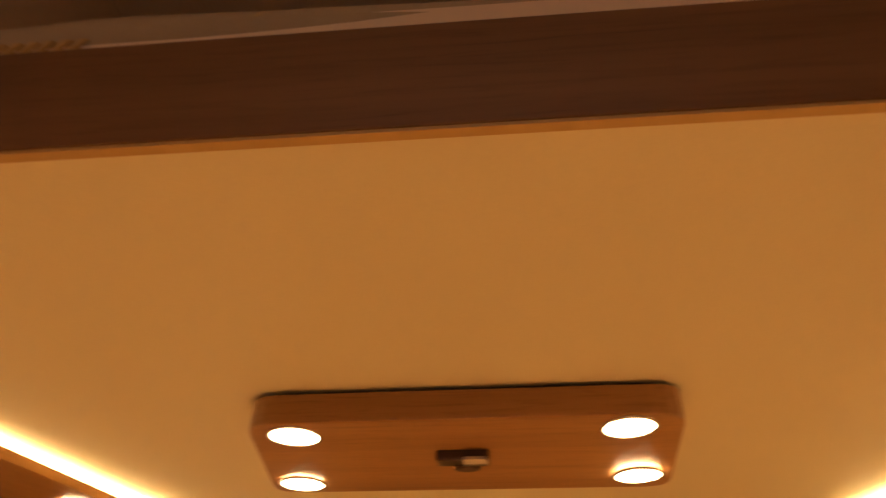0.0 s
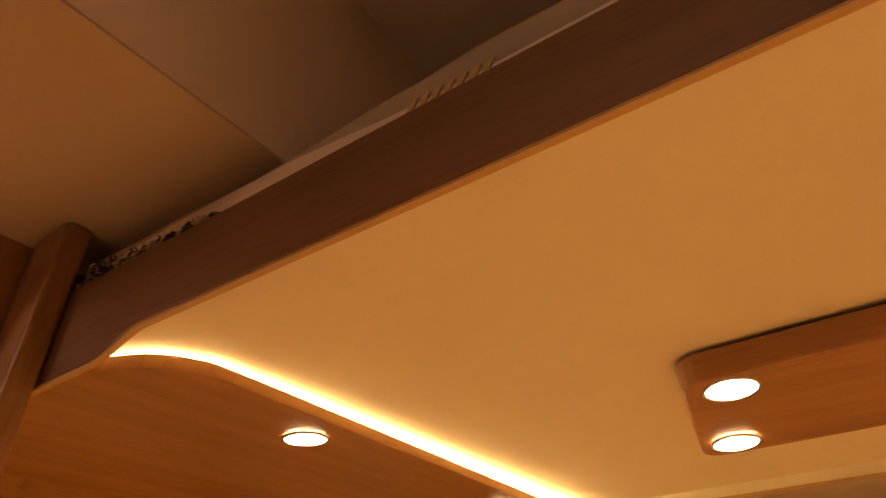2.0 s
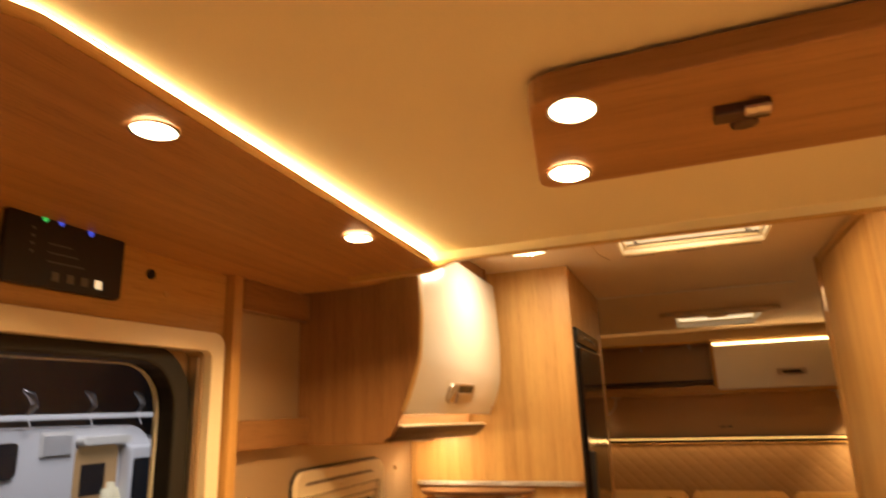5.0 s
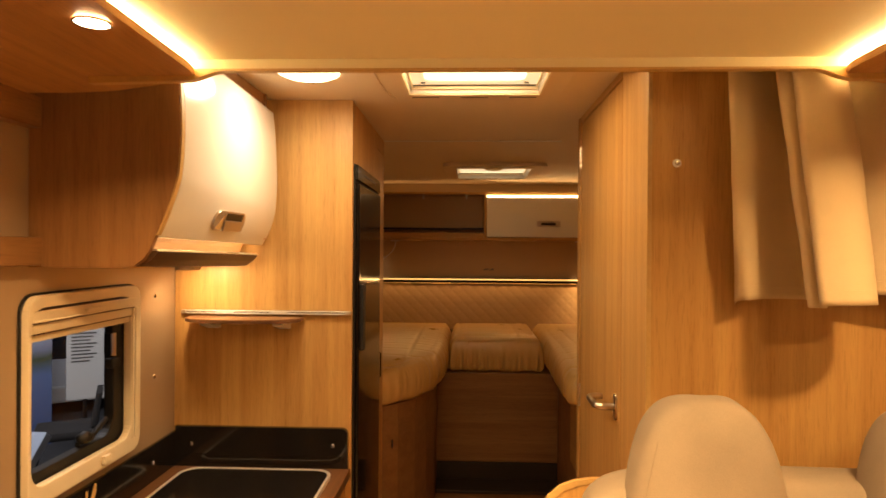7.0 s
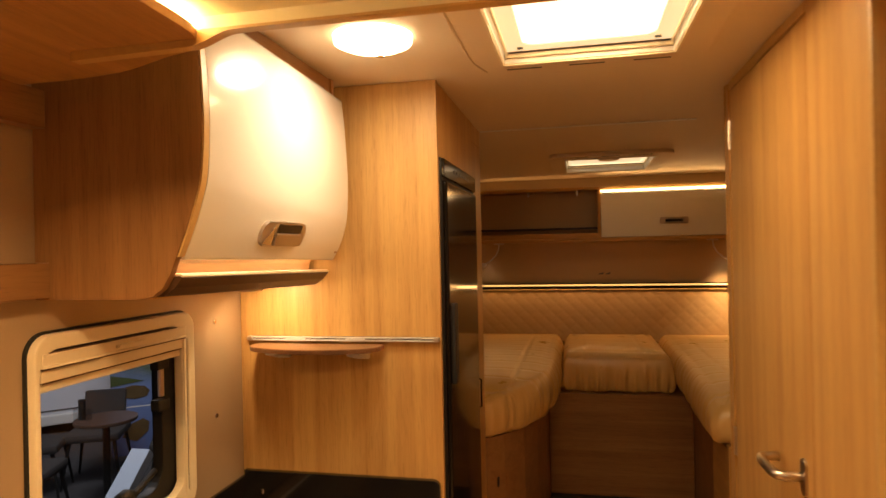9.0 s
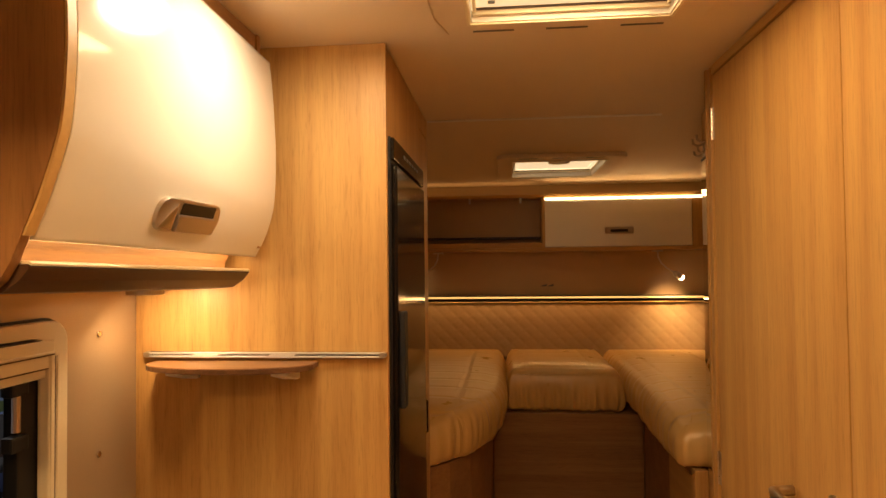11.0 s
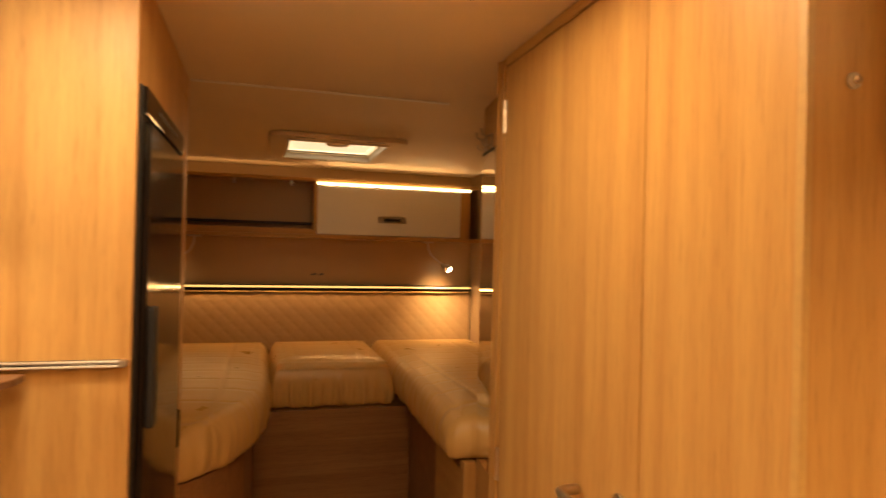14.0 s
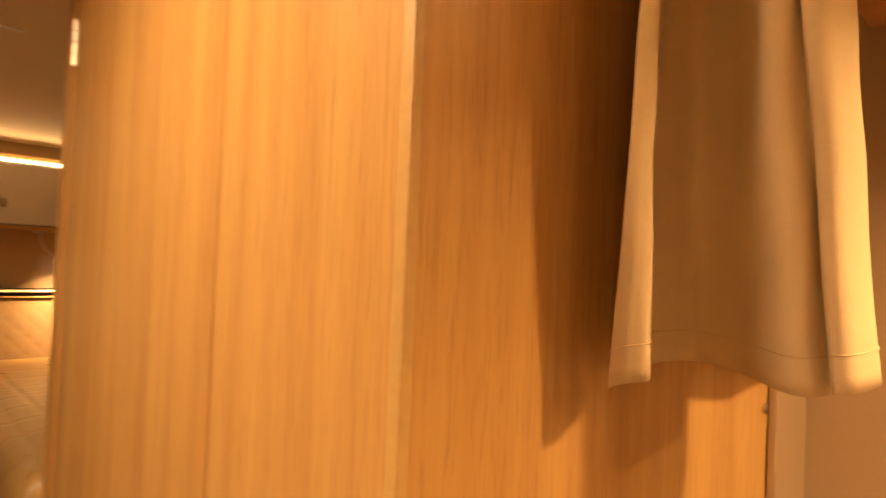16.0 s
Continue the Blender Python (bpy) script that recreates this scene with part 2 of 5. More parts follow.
def setting(name, bm, material, label="", category="", smooth=False):
    return tagged(part(name, bm, material, smooth=smooth), label, category, kind="structure")


def thing(name, x, y, z, label, category, group="", kind=""):
    ob = new(name)
    ob.empty_display_size = 0.05
    ob.location = (x, y, z)
    ob.matrix_world = Matrix.Translation((x, y, z))
    return tagged(ob, label, category, group, kind)


def soft_edges(bm, r, seg=2, edges=None):
    if r > 0:
        bmesh.ops.bevel(bm, geom=edges or bm.edges[:], offset=r, segments=seg, profile=0.6, affect="EDGES", clamp_overlap=True)
    return bm


def box(x0, x1, y0, y1, z0, z1, r=0.002, seg=2, bm=None):
    b = bmesh.new()
    bmesh.ops.create_cube(b, size=1)
    for v in b.verts:
        v.co = Vector(((x0, x1)[v.co.x > 0], (y0, y1)[v.co.y > 0], (z0, z1)[v.co.z > 0]))
    soft_edges(b, r, seg)
    return joined(bm, b)


def joined(bm, b):
    if bm is None:
        return b
    me = bpy.data.meshes.new("tmp")
    b.to_mesh(me)
    b.free()
    bm.from_mesh(me)
    bpy.data.meshes.remove(me)
    return bm


def prism(outline, axis, a, b, r=0.0, bm=None, seg=2):
    """An outline in the plane across an axis, drawn out along it from a to b. For x the outline is (y, z), for y (x, z), for z (x, y)."""
    m = bmesh.new()

    def at(p, q, w):
        return {"x": (w, p, q), "y": (p, w, q), "z": (p, q, w)}[axis]

    lo = [m.verts.new(at(p, q, a)) for p, q in outline]
    hi = [m.verts.new(at(p, q, b)) for p, q in outline]
    m.faces.new(lo)
    m.faces.new(hi)
    n = len(lo)
    for i in range(n):
        m.faces.new((lo[i], lo[(i + 1) % n], hi[(i + 1) % n], hi[i]))
    bmesh.ops.recalc_face_normals(m, faces=m.faces)
    if r:
        rim = [e for e in m.edges if abs(sum((e.verts[0].co[k] - e.verts[1].co[k]) for k in ["xyz".index(axis)])) < 1e-6]
        soft_edges(m, r, seg, rim)
    return joined(bm, m)


def rounded(x0, x1, y0, y1, r, n=6):
    """The outline of a rectangle with round corners."""
    pts = []
    for cx, cy, s in ((x1 - r, y1 - r, 0), (x0 + r, y1 - r, 90), (x0 + r, y0 + r, 180), (x1 - r, y0 + r, 270)):
        for i in range(n + 1):
            a = radians(s + 90 * i / n)
            pts.append((cx + r * math.cos(a), cy + r * math.sin(a)))
    return pts


def ring(outer, inner, axis, a, b, r=0.0, bm=None):
    """A frame between two outlines of as many points, drawn out along an axis."""
    m = bmesh.new()

    def at(p, q, w):
        return {"x": (w, p, q), "y": (p, w, q), "z": (p, q, w)}[axis]

    v = [[m.verts.new(at(p, q, w)) for p, q in o] for o in (outer, inner) for w in (a, b)]
    n = len(outer)
    for i in range(n):
        j = (i + 1) % n
        m.faces.new((v[0][i], v[0][j], v[1][j], v[1][i]))
        m.faces.new((v[2][i], v[2][j], v[3][j], v[3][i]))
        m.faces.new((v[0][i], v[0][j], v[2][j], v[2][i]))
        m.faces.new((v[1][i], v[1][j], v[3][j], v[3][i]))
    bmesh.ops.recalc_face_normals(m, faces=m.faces)
    if r:
        edges = [e for e in m.edges if len(e.link_faces) == 2 and e.calc_face_angle(0) > 1.2]
        soft_edges(m, r, 2, edges)
    return joined(bm, m)


def tube(points, r, sides=10, bm=None, caps=True):
    """A round bar along a line of points."""
    m = bmesh.new()
    pts = [Vector(p) for p in points]
    rings, ref = [], None
    for i, p in enumerate(pts):
        d = (pts[min(i + 1, len(pts) - 1)] - pts[max(i - 1, 0)]).normalized()
        ref = d.orthogonal().normalized() if ref is None else (ref - d * ref.dot(d)).normalized()
        side = d.cross(ref)
        rr = r[i] if isinstance(r, (list, tuple)) else r
        rings.append([m.verts.new(p + rr * (math.cos(2 * math.pi * k / sides) * ref + math.sin(2 * math.pi * k / sides) * side)) for k in range(sides)])
    for a, b in zip(rings, rings[1:]):
        for k in range(sides):
            m.faces.new((a[k], a[(k + 1) % sides], b[(k + 1) % sides], b[k]))
    if caps:
        m.faces.new(rings[0])
        m.faces.new(rings[-1])
    return joined(bm, m)


def disc(x, y, z, r, h, axis="z", bm=None, sides=28, bevel=0.0):
    """A short round block with its base at the place, drawn out along an axis by h."""
    out = [(r * math.cos(2 * math.pi * k / sides), r * math.sin(2 * math.pi * k / sides)) for k in range(sides)]
    c = {"x": (y, z, x), "y": (x, z, y), "z": (x, y, z)}[axis]
    return prism([(c[0] + p, c[1] + q) for p, q in out], axis, c[2], c[2] + h, bevel, bm)


def grid(nu, nv, f, bm=None):
    """A sheet of nu by nv cells; f(u, v) gives its place for u, v from 0 to 1."""
    m = bm or bmesh.new()
    vs = [[m.verts.new(f(i / nu, j / nv)) for j in range(nv + 1)] for i in range(nu + 1)]
    for i in range(nu):
        for j in range(nv):
            m.faces.new((vs[i][j], vs[i + 1][j], vs[i + 1][j + 1], vs[i][j + 1]))
    return m


def wavy(x, y, z, s=1.0):
    return noise.noise(Vector((x * s, y * s, z * s)))


def curve(prof, n=24):
    """A smooth line through a few points."""
    out = []
    for i in range(len(prof) - 1):
        p = [Vector(prof[max(0, min(len(prof) - 1, k))]) for k in (i - 1, i, i + 1, i + 2)]
        for j in range(n // (len(prof) - 1) + 1):
            u = j / (n // (len(prof) - 1) + 1)
            out.append(tuple(0.5 * (2 * p[1] + (p[2] - p[0]) * u + (2 * p[0] - 5 * p[1] + 4 * p[2] - p[3]) * u * u + (3 * p[1] - p[0] - 3 * p[2] + p[3]) * u ** 3)))
    return out + [prof[-1]]


XL, XR, YR, TOP = -0.967, 1.105, 4.75, 2.0
MID = (XL + XR) / 2


# ---- the large structure ----
setting("floor", box(XL - 0.03, XR + 0.03, -1.6, YR + 0.04, -0.04, 0.0, 0), FLOOR, "light oak plank-look vinyl floor", "floor")
DOOR = (0.44, 1.117, 0.0, 1.683)
WIN = (1.428, 1.865, 0.985, 1.385)
w = box(XL - 0.035, XL, -1.6, DOOR[0], 0, 2.4, 0)
w = box(XL - 0.035, XL, DOOR[0], DOOR[1], DOOR[3], 2.4, 0, bm=w)
w = box(XL - 0.035, XL, DOOR[1], WIN[0], 0, 2.4, 0, bm=w)
w = box(XL - 0.035, XL, WIN[0], WIN[1], 0, WIN[2], 0, bm=w)
w = box(XL - 0.035, XL, WIN[0], WIN[1], WIN[3], 2.4, 0, bm=w)
w = box(XL - 0.035, XL, WIN[1], YR + 0.04, 0, 2.4, 0, bm=w)
setting("wall_west", w, WALL, "champagne coloured wall panelling with openings", "wall")
setting("wall_east", box(XR, XR + 0.035, -1.6, YR + 0.04, 0, 2.4, 0), WALL, "champagne coloured plain side wall", "wall")
setting("wall_north", box(XL, XR, YR, YR + 0.035, 0, 2.4, 0), WALL, "beige rear wall behind the beds", "wall")
w = box(XL, XR, -1.635, -1.6, 0, 1.0, 0)
w = box(XL, XR, -1.635, -1.6, 1.7, 2.4, 0, bm=w)
setting("wall_south", w, CAB_LINER, "front end of the cab with the windscreen opening", "wall")
setting("windscreen", box(XL, XR, -1.63, -1.622, 1.0, 1.7, 0), FRAME, "pale blind drawn over the windscreen", "blind")
HATCHES = ((-0.189, 0.198, 1.600, 2.022), (-0.074, 0.352, 3.700, 4.215))
w, y = None, 1.305
for hx0, hx1, hy0, hy1 in HATCHES:
    w = box(XL, XR, y, hy0, TOP, TOP + 0.03, 0, bm=w)
    w = box(XL, hx0, hy0, hy1, TOP, TOP + 0.03, 0, bm=w)
    w = box(hx1, XR, hy0, hy1, TOP, TOP + 0.03, 0, bm=w)
    y = hy1
setting("ceiling", box(XL, XR, y, YR, TOP, TOP + 0.03, 0, bm=w), ROOF, "ivory roof lining over kitchen and bedroom", "ceiling")
setting("ceiling_front", box(XL, XR, -1.6, 1.305, 2.36, 2.40, 0), ROOF, "beige upper roof over the lifted bed", "ceiling")
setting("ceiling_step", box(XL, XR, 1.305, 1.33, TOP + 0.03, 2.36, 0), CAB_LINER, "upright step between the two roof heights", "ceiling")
setting("ceiling_seam", box(-0.385, 0.40, 2.895, 2.915, TOP - 0.004, TOP - 0.0005, 0.001), WHITE, "pale cover strip on the ceiling joint", "trim")
# roof lining over the cab, open in the middle as a recess; its roof window is assumed
for s in (1, -1):
    def cx(x, s=s):
        return x if s > 0 else 2 * MID - x
    o = [(cx(-0.95), 2.028), (cx(-0.39), 2.022), (cx(-0.39), 2.025), (cx(-0.95), 2.032)]
    setting("recess_side", box(*sorted((cx(-0.402), cx(-0.391))), -0.75, 0.62, 2.0255, 2.36, 0), ROOF, "pale side of the roof recess", "ceiling")
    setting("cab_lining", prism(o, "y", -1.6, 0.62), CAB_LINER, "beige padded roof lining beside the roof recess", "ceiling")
# Out of view: assumed pane that goes with the recess's added lamp.
setting("assumed_roof_window", box(-0.30, 0.44, -0.72, -0.38, 2.3535, 2.3595, 0.002), FRAME, "pale panel added out of view in the cab roof recess", "window")
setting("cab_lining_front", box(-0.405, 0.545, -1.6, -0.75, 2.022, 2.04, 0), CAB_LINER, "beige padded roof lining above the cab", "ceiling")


# ---- lifted drop-down bed ----
UP = 1.885


def under(y):
    return UP - 0.012 * (y - 0.3)


bed = thing("drop_down_bed", MID, 0.3, UP, "drop-down bed lifted under the roof, wooden front board", "bed")


def arch(bottom, dip, top, x_in):
    """The upright outline of a board across the bed whose lower edge dips at both ends."""
    pts = []
    for s in (1, -1):
        side = []
        for i in range(11):
            u = i / 10
            x = x_in - 0.07 + 0.07 * u
            k = 0.5 - 0.5 * math.cos(math.pi * u)
            side.append((x if s > 0 else 2 * MID - x, dip + (bottom - dip) * k))
        pts.append(side)
    xl = XL + 0.235
    return [(xl, dip - 0.004)] + pts[0] + pts[1][::-1] + [(2 * MID - xl, dip - 0.004), (2 * MID - xl, top), (xl, top)]


part("front_board", prism(arch(UP, UP - 0.018, 1.960, -0.50), "y", 0.2995, 0.3085, 0.0012), BOARD_X, bed, "elm board in a shaded tone, with a dipped end")
part("edge_band", prism([(x, z) for x, z in arch(UP - 0.0022, UP - 0.0205, UP + 0.006, -0.50)], "y", 0.3008, 0.3072), EDGE, bed, "orange-brown edge band")


def belly(u, v):
    x = -0.605 + 1.348 * u
    y = 0.3088 + (1.287 - 0.3088) * v
    return (x, y, under(y))


b = bmesh.new()
grid(8, 8, belly, b)
r = bmesh.ops.extrude_face_region(b, geom=b.faces[:])
for v in [g for g in r["geom"] if isinstance(g, bmesh.types.BMVert)]:
    v.co.z += 0.03
part("underside", b, LINER, bed, "smooth cream underside panel")
part("rear_board", prism(arch(1.853, 1.835, 1.998, -0.475), "y", 1.287, 1.302, 0.0012), LINER, bed, "cream rear board")
part("rear_edge_band", prism([(x, z - 0.0015) for x, z in arch(1.853, 1.835, 1.857, -0.475)], "y", 1.2855, 1.3035), EDGE, bed, "brown rear edge band")


def mattress(u, v):
    x = -0.62 + 1.36 * u
    a = math.pi * 1.0 * v
    y = 0.345 - 0.032 * math.sin(a) + 0.004 * wavy(x, v, 0, 9) + 0.004 * math.sin(11 * x)
    z = 1.945 + 0.085 * v + 0.006 * wavy(x, 0.3, v, 6)
    return (x, y, z)


mattress_thing = thing("mattress", MID, 0.34, 1.95, "cream bed mattress with a rumpled sheet on the lifted bed", "mattress")
part("sheet_edge", grid(70, 10, mattress), SHEET, mattress_thing, "", True)
part("core", box(-0.63, 0.77, 0.346, 1.27, 1.93, 2.0, 0.01), SHEET, mattress_thing)


def tuck(u, v):
    x = -0.58 + 1.30 * u
    return (x, 0.316 - 0.0045 * math.sin(math.pi * v), 1.950 + (0.045 + 0.004 * wavy(x, 2.0, 0, 3)) * v)


part("sheet_fold", grid(80, 5, tuck), ROOF, mattress_thing, "pale folded sheet hem above the board", True)
for i in range(7):
    x = -0.245 + 0.0105 * i
    part("label_stripe", prism([(x, 1.959), (x + 0.0055, 1.959), (x + 0.019, 1.9815), (x + 0.0135, 1.9815)], "y", 0.3095, 0.3110), EDGE, mattress_thing, "sewn-on tan stripe")
# coarse net blanket tucked in at the bed's end
net = thing("net_blanket", -0.53, 0.31, 1.95, "coarse dark and white net fabric tucked behind the bed board", "blanket")
rnd = random.Random(4)
for k in range(2):
    m = bmesh.new()
    for i in range(150):
        u = rnd.random()
        c = Vector((-0.655 + 0.225 * u, 0.303 + 0.010 * rnd.random(), 1.957 + (0.030 - 0.018 * u) * rnd.random()))
        e1 = Vector((rnd.uniform(-1, 1), 0.5 * rnd.uniform(-1, 1), rnd.uniform(-1, 1))).normalized()
        e2 = e1.cross(Vector((rnd.uniform(-0.4, 0.4), 1, rnd.uniform(-0.4, 0.4)))).normalized()
        rr = rnd.uniform(0.0022, 0.0042)
        tube([c + rr * (math.cos(a * math.pi / 5) * e1 + math.sin(a * math.pi / 5) * e2) for a in range(9)], 0.0009, 5, m)
    part("net_strand", m, (SHEET, GREY_FABRIC)[k], net, "", True)
part("net_backing", grid(10, 4, lambda u, v: (-0.67 + 0.26 * u, 0.317 + 0.006 * v, 1.945 + (0.045 - 0.01 * u) * v)), GREY_FABRIC, net, "dark lining")

# side soffits beside the bed, with spots and light strips
def soffit(s):
    def cx(x):
        return x if s > 0 else 2 * MID - x

    t = thing("side_soffit", cx(-0.74), 0.8, 1.85, "elm-faced side soffit with spots and a light strip", "soffit", "side soffits")
    inner = [(-0.600, 0.3100), (-0.585, 0.3165), (-0.562, 0.325), (-0.535, 0.343), (-0.518, 0.372), (-0.512, 0.41), (-0.514, 0.6), (-0.518, 0.9), (-0.522, 1.15), (-0.523, 1.24),
             (-0.527, 1.272), (-0.537, 1.297), (-0.552, 1.315), (-0.575, 1.328), (-0.62, 1.342), (-0.73, 1.385), (-0.85, 1.40)]
    inner = curve(inner, 60)
    edge = [p for p in inner if p[1] < 1.33]

    def zz(y):
        return 1.866 - 0.026 * (y - 0.4)

    outline = [(XL + 0.002, 0.3100)] + inner + [(XL + 0.002, 1.40)]
    m = bmesh.new()
    lo = [m.verts.new((cx(x), y, zz(y))) for x, y in outline]
    hi = [m.verts.new((cx(x), y, zz(y) + 0.012)) for x, y in outline]
    m.faces.new(lo), m.faces.new(hi)
    for i in range(len(lo)):
        j = (i + 1) % len(lo)
        m.faces.new((lo[i], lo[j], hi[j], hi[i]))
    part("panel", m, HALF_SHADED_Y, t)
    m = bmesh.new()
    lip = bmesh.new()
    for (x0, y0), (x1, y1) in zip(edge, edge[1:]):
        a, b2 = zz(y0) + 0.012, zz(y1) + 0.012
        m.faces.new([m.verts.new(p) for p in ((cx(x0), y0, a), (cx(x1), y1, b2), (cx(x1), y1, under(y1) - 0.001), (cx(x0), y0, under(y0) - 0.001))])
        lip.faces.new([lip.verts.new(p) for p in ((cx(x0 + 0.0015), y0, a - 0.0125), (cx(x1 + 0.0015), y1, b2 - 0.0125), (cx(x1 + 0.0015), y1, b2 + 0.001), (cx(x0 + 0.0015), y0, a + 0.001))])
    bmesh.ops.remove_doubles(m, verts=m.verts, dist=1e-5)
    part("light_strip", m, LED, t, "warm glowing light strip")
    part("lip", lip, HALF_SHADED_Y, t, "elm lip below the light strip")
    part("upper_side", prism([(cx(XL + 0.002), 1.880), (cx(-0.608), 1.880), (cx(-0.608), 1.905), (cx(XL + 0.002), 1.905)], "y", 0.318, 1.30), LINER, t)
    return t


soffit(1)
soffit(-1)


def spot(x, y, z, group, tilt=0.0):
    t = thing("spot_light", x, y, z, "round recessed spot lamp, glowing warm white", "spot lamp", group)
    o = [(x + 0.0265 * math.cos(a * math.pi / 14), y + 0.0265 * math.sin(a * math.pi / 14)) for a in range(28)]
    i = [(x + 0.0235 * math.cos(a * math.pi / 14), y + 0.0235 * math.sin(a * math.pi / 14)) for a in range(28)]
    part("rim", ring(o, i, "z", z - 0.002, z + 0.0005), CHROME, t, "", True)
    part("lens", disc(x, y, z - 0.0016, 0.0240, 0.0015), BULB, t, "glowing lens")
    t.matrix_world = pose(x, y, z, tilt)


for p in SIDE_SPOTS:
    spot(*p, "soffit spots")

# lamp unit under the bed
unit = thing("lamp_unit", 0.03, 0.74, 1.88, "elm lamp housing with four spots and a latch", "lamp")


def wedge(inset, lift, deep):
    """The housing narrows to its front edge, and its underside dips towards its rear."""
    m = bmesh.new()
    pts = [(0.243 - inset, 0.645 + inset), (0.268 - inset, 0.862 - inset), (-0.203 + inset, 0.868 - inset), (-0.168 + inset, 0.651 + inset)]
    ring_pts = []
    for i, p in enumerate(pts):
        a, c, q = Vector(pts[i - 1]), Vector(p), Vector(pts[(i + 1) % 4])
        u, w2 = (a - c).normalized() * 0.03, (q - c).normalized() * 0.03
        ring_pts += [c + u * (1 - t) ** 2 + w2 * t ** 2 for t in (0, 0.25, 0.5, 0.75, 1)]
    lo = [m.verts.new((p.x, p.y, 1.8495 - (p.y - 0.64) * 0.092 + lift)) for p in ring_pts]
    hi = [m.verts.new((p.x, p.y, deep)) for p in ring_pts]
    low = m.faces.new(lo)
    m.faces.new(hi)
    n = len(lo)
    for i in range(n):
        m.faces.new((lo[i], lo[(i + 1) % n], hi[(i + 1) % n], hi[i]))
    bmesh.ops.recalc_face_normals(m, faces=m.faces)
    soft_edges(m, 0.003, 2, list(low.edges))
    return m


part("housing", wedge(0, 0, 1.8765), HALF_SHADED_X, unit)
part("shadow_gap", wedge(0.008, 0.027, 1.8815), RUBBER, unit)
for p in SPOTS:
    spot(p[0], p[1], p[2] - 0.0005, "lamp unit spots", -5.26)
latch = part("latch", box(0.008, 0.062, 0.728, 0.756, 1.831, 1.8435, 0.003), LEDGE, unit, "dark latch body")
part("latch_tab", prism([(0.722, 1.8330), (0.733, 1.8315), (0.735, 1.8265), (0.730, 1.8270), (0.722, 1.8300)], "x", 0.036, 0.060, 0.001), NICKEL, latch, "chrome latch tab")
part("latch_button", disc(0.038, 0.762, 1.829, 0.014, 0.012, bevel=0.003), LEDGE, latch)

# ---- cab pillar and side cabinet at the cab ----
for s in (1, -1):
    def cx(x, s=s):
        return x if s > 0 else 2 * MID - x
    setting("cab_side_panel", ring(rounded(-1.2, 0.284, 0.9, 2.0265, 0.001, 6), rounded(-0.30, 0.194, 1.795, 1.945, 0.068, 6), "x", cx(-0.70), cx(-0.728), 0.003), SHADED_Z,
            "elm side panel with a round-ended opening", "panel")
    setting("cab_side_niche", ring(rounded(-0.32, 0.214, 1.775, 1.965, 0.07), rounded(-0.312, 0.206, 1.783, 1.957, 0.07), "x", cx(-0.7285), cx(-0.90)), ROOF, "pale lining of the side opening", "trim")
    setting("cab_side_niche_back", box(*sorted((cx(-0.905), cx(-0.9005))), -0.34, 0.24, 1.75, 1.985, 0), WOOD_Y, "softly lit back of the side opening", "trim")
    p = [(cx(-0.779), 0.9), (cx(-0.740), 0.9), (cx(-0.621), 2.021), (cx(-0.681), 2.021)]
    setting("cab_pillar", prism(p, "y", 0.272, 0.297, 0.004), SHADED_Z, "upright elm pillar beside the bed", "pillar")
    area("niche_light", look((cx(-0.80), -0.05, 1.945), (cx(-0.86), 0.08, 1.86)), 0.05, 0.6, (1.0, 0.60, 0.40))


# ---- entrance side: door, control panel, post ----
setting("wall_trim_west", box(XL, XL + 0.006, 0.36, 1.159, DOOR[3] + 0.032, 1.89, 0), WOOD_Y, "elm panel above the entrance door", "panel")
setting("door_post", box(XL, XL + 0.030, 1.160, 1.188, 0, 1.847, 0.003), WOOD_Z, "narrow elm post beside the entrance door", "post")
setting("trim_upper", box(XL, XL + 0.032, 1.188, 1.448, 1.775, 1.842, 0.003), SHADED_Y, "short elm cover board under the soffit", "trim")
setting("trim_lower", box(XL, XL + 0.032, 1.188, 1.470, 1.478, 1.540, 0.003), SHADED_Y, "short elm board below the cabinet end", "trim")

door = thing("entrance_door", XL, 0.78, 0.0, "cream-framed entrance door with a dark rubber-edged window", "door", kind="structure")
part("door_frame", ring(rounded(0.395, 1.154, 0.0, 1.718, 0.030), rounded(0.440, 1.116, 0.004, 1.680, 0.014), "x", XL - 0.005, XL + 0.016, 0.003), FRAME, door)
part("reveal", ring(rounded(0.436, 1.119, 0.002, 1.684, 0.020), rounded(0.446, 1.1125, 0.02, 1.681, 0.014), "x", XL - 0.05, XL - 0.0055), WALL, door, "champagne rebate of the door")
part("metal_strip", box(XL - 0.030, XL - 0.012, 1.1045, 1.112, 0.05, 1.668, 0.001), NICKEL, door, "nickel strip in the door rebate")
part("leaf", ring(rounded(0.455, 1.120, 0.01, 1.690, 0.05), rounded(0.50, 1.075, 0.85, 1.670, 0.085), "x", XL - 0.065, XL - 0.040, 0.003), WALL, door, "champagne door leaf")
part("gasket", ring(rounded(0.460, 1.106, 0.810, 1.690, 0.120), rounded(0.515, 1.062, 0.868, 1.654, 0.090), "x", XL - 0.064, XL - 0.020, 0.006), RUBBER, door, "black rubber window seal")
# White ring stands in for cream reflected along the seal's inner edge.
part("seal_reflection", ring(rounded(0.5135, 1.0635, 0.8665, 1.6555, 0.091), rounded(0.518, 1.0575, 0.871, 1.651, 0.086), "x", XL - 0.070, XL - 0.062, 0.001), WHITE, door, "thin white ring drawn for a reflection on the seal")
g = part("pane", prism(rounded(0.513, 1.064, 0.866, 1.656, 0.085), "x", XL - 0.058, XL - 0.054), GLASS, door)
g.visible_shadow = False

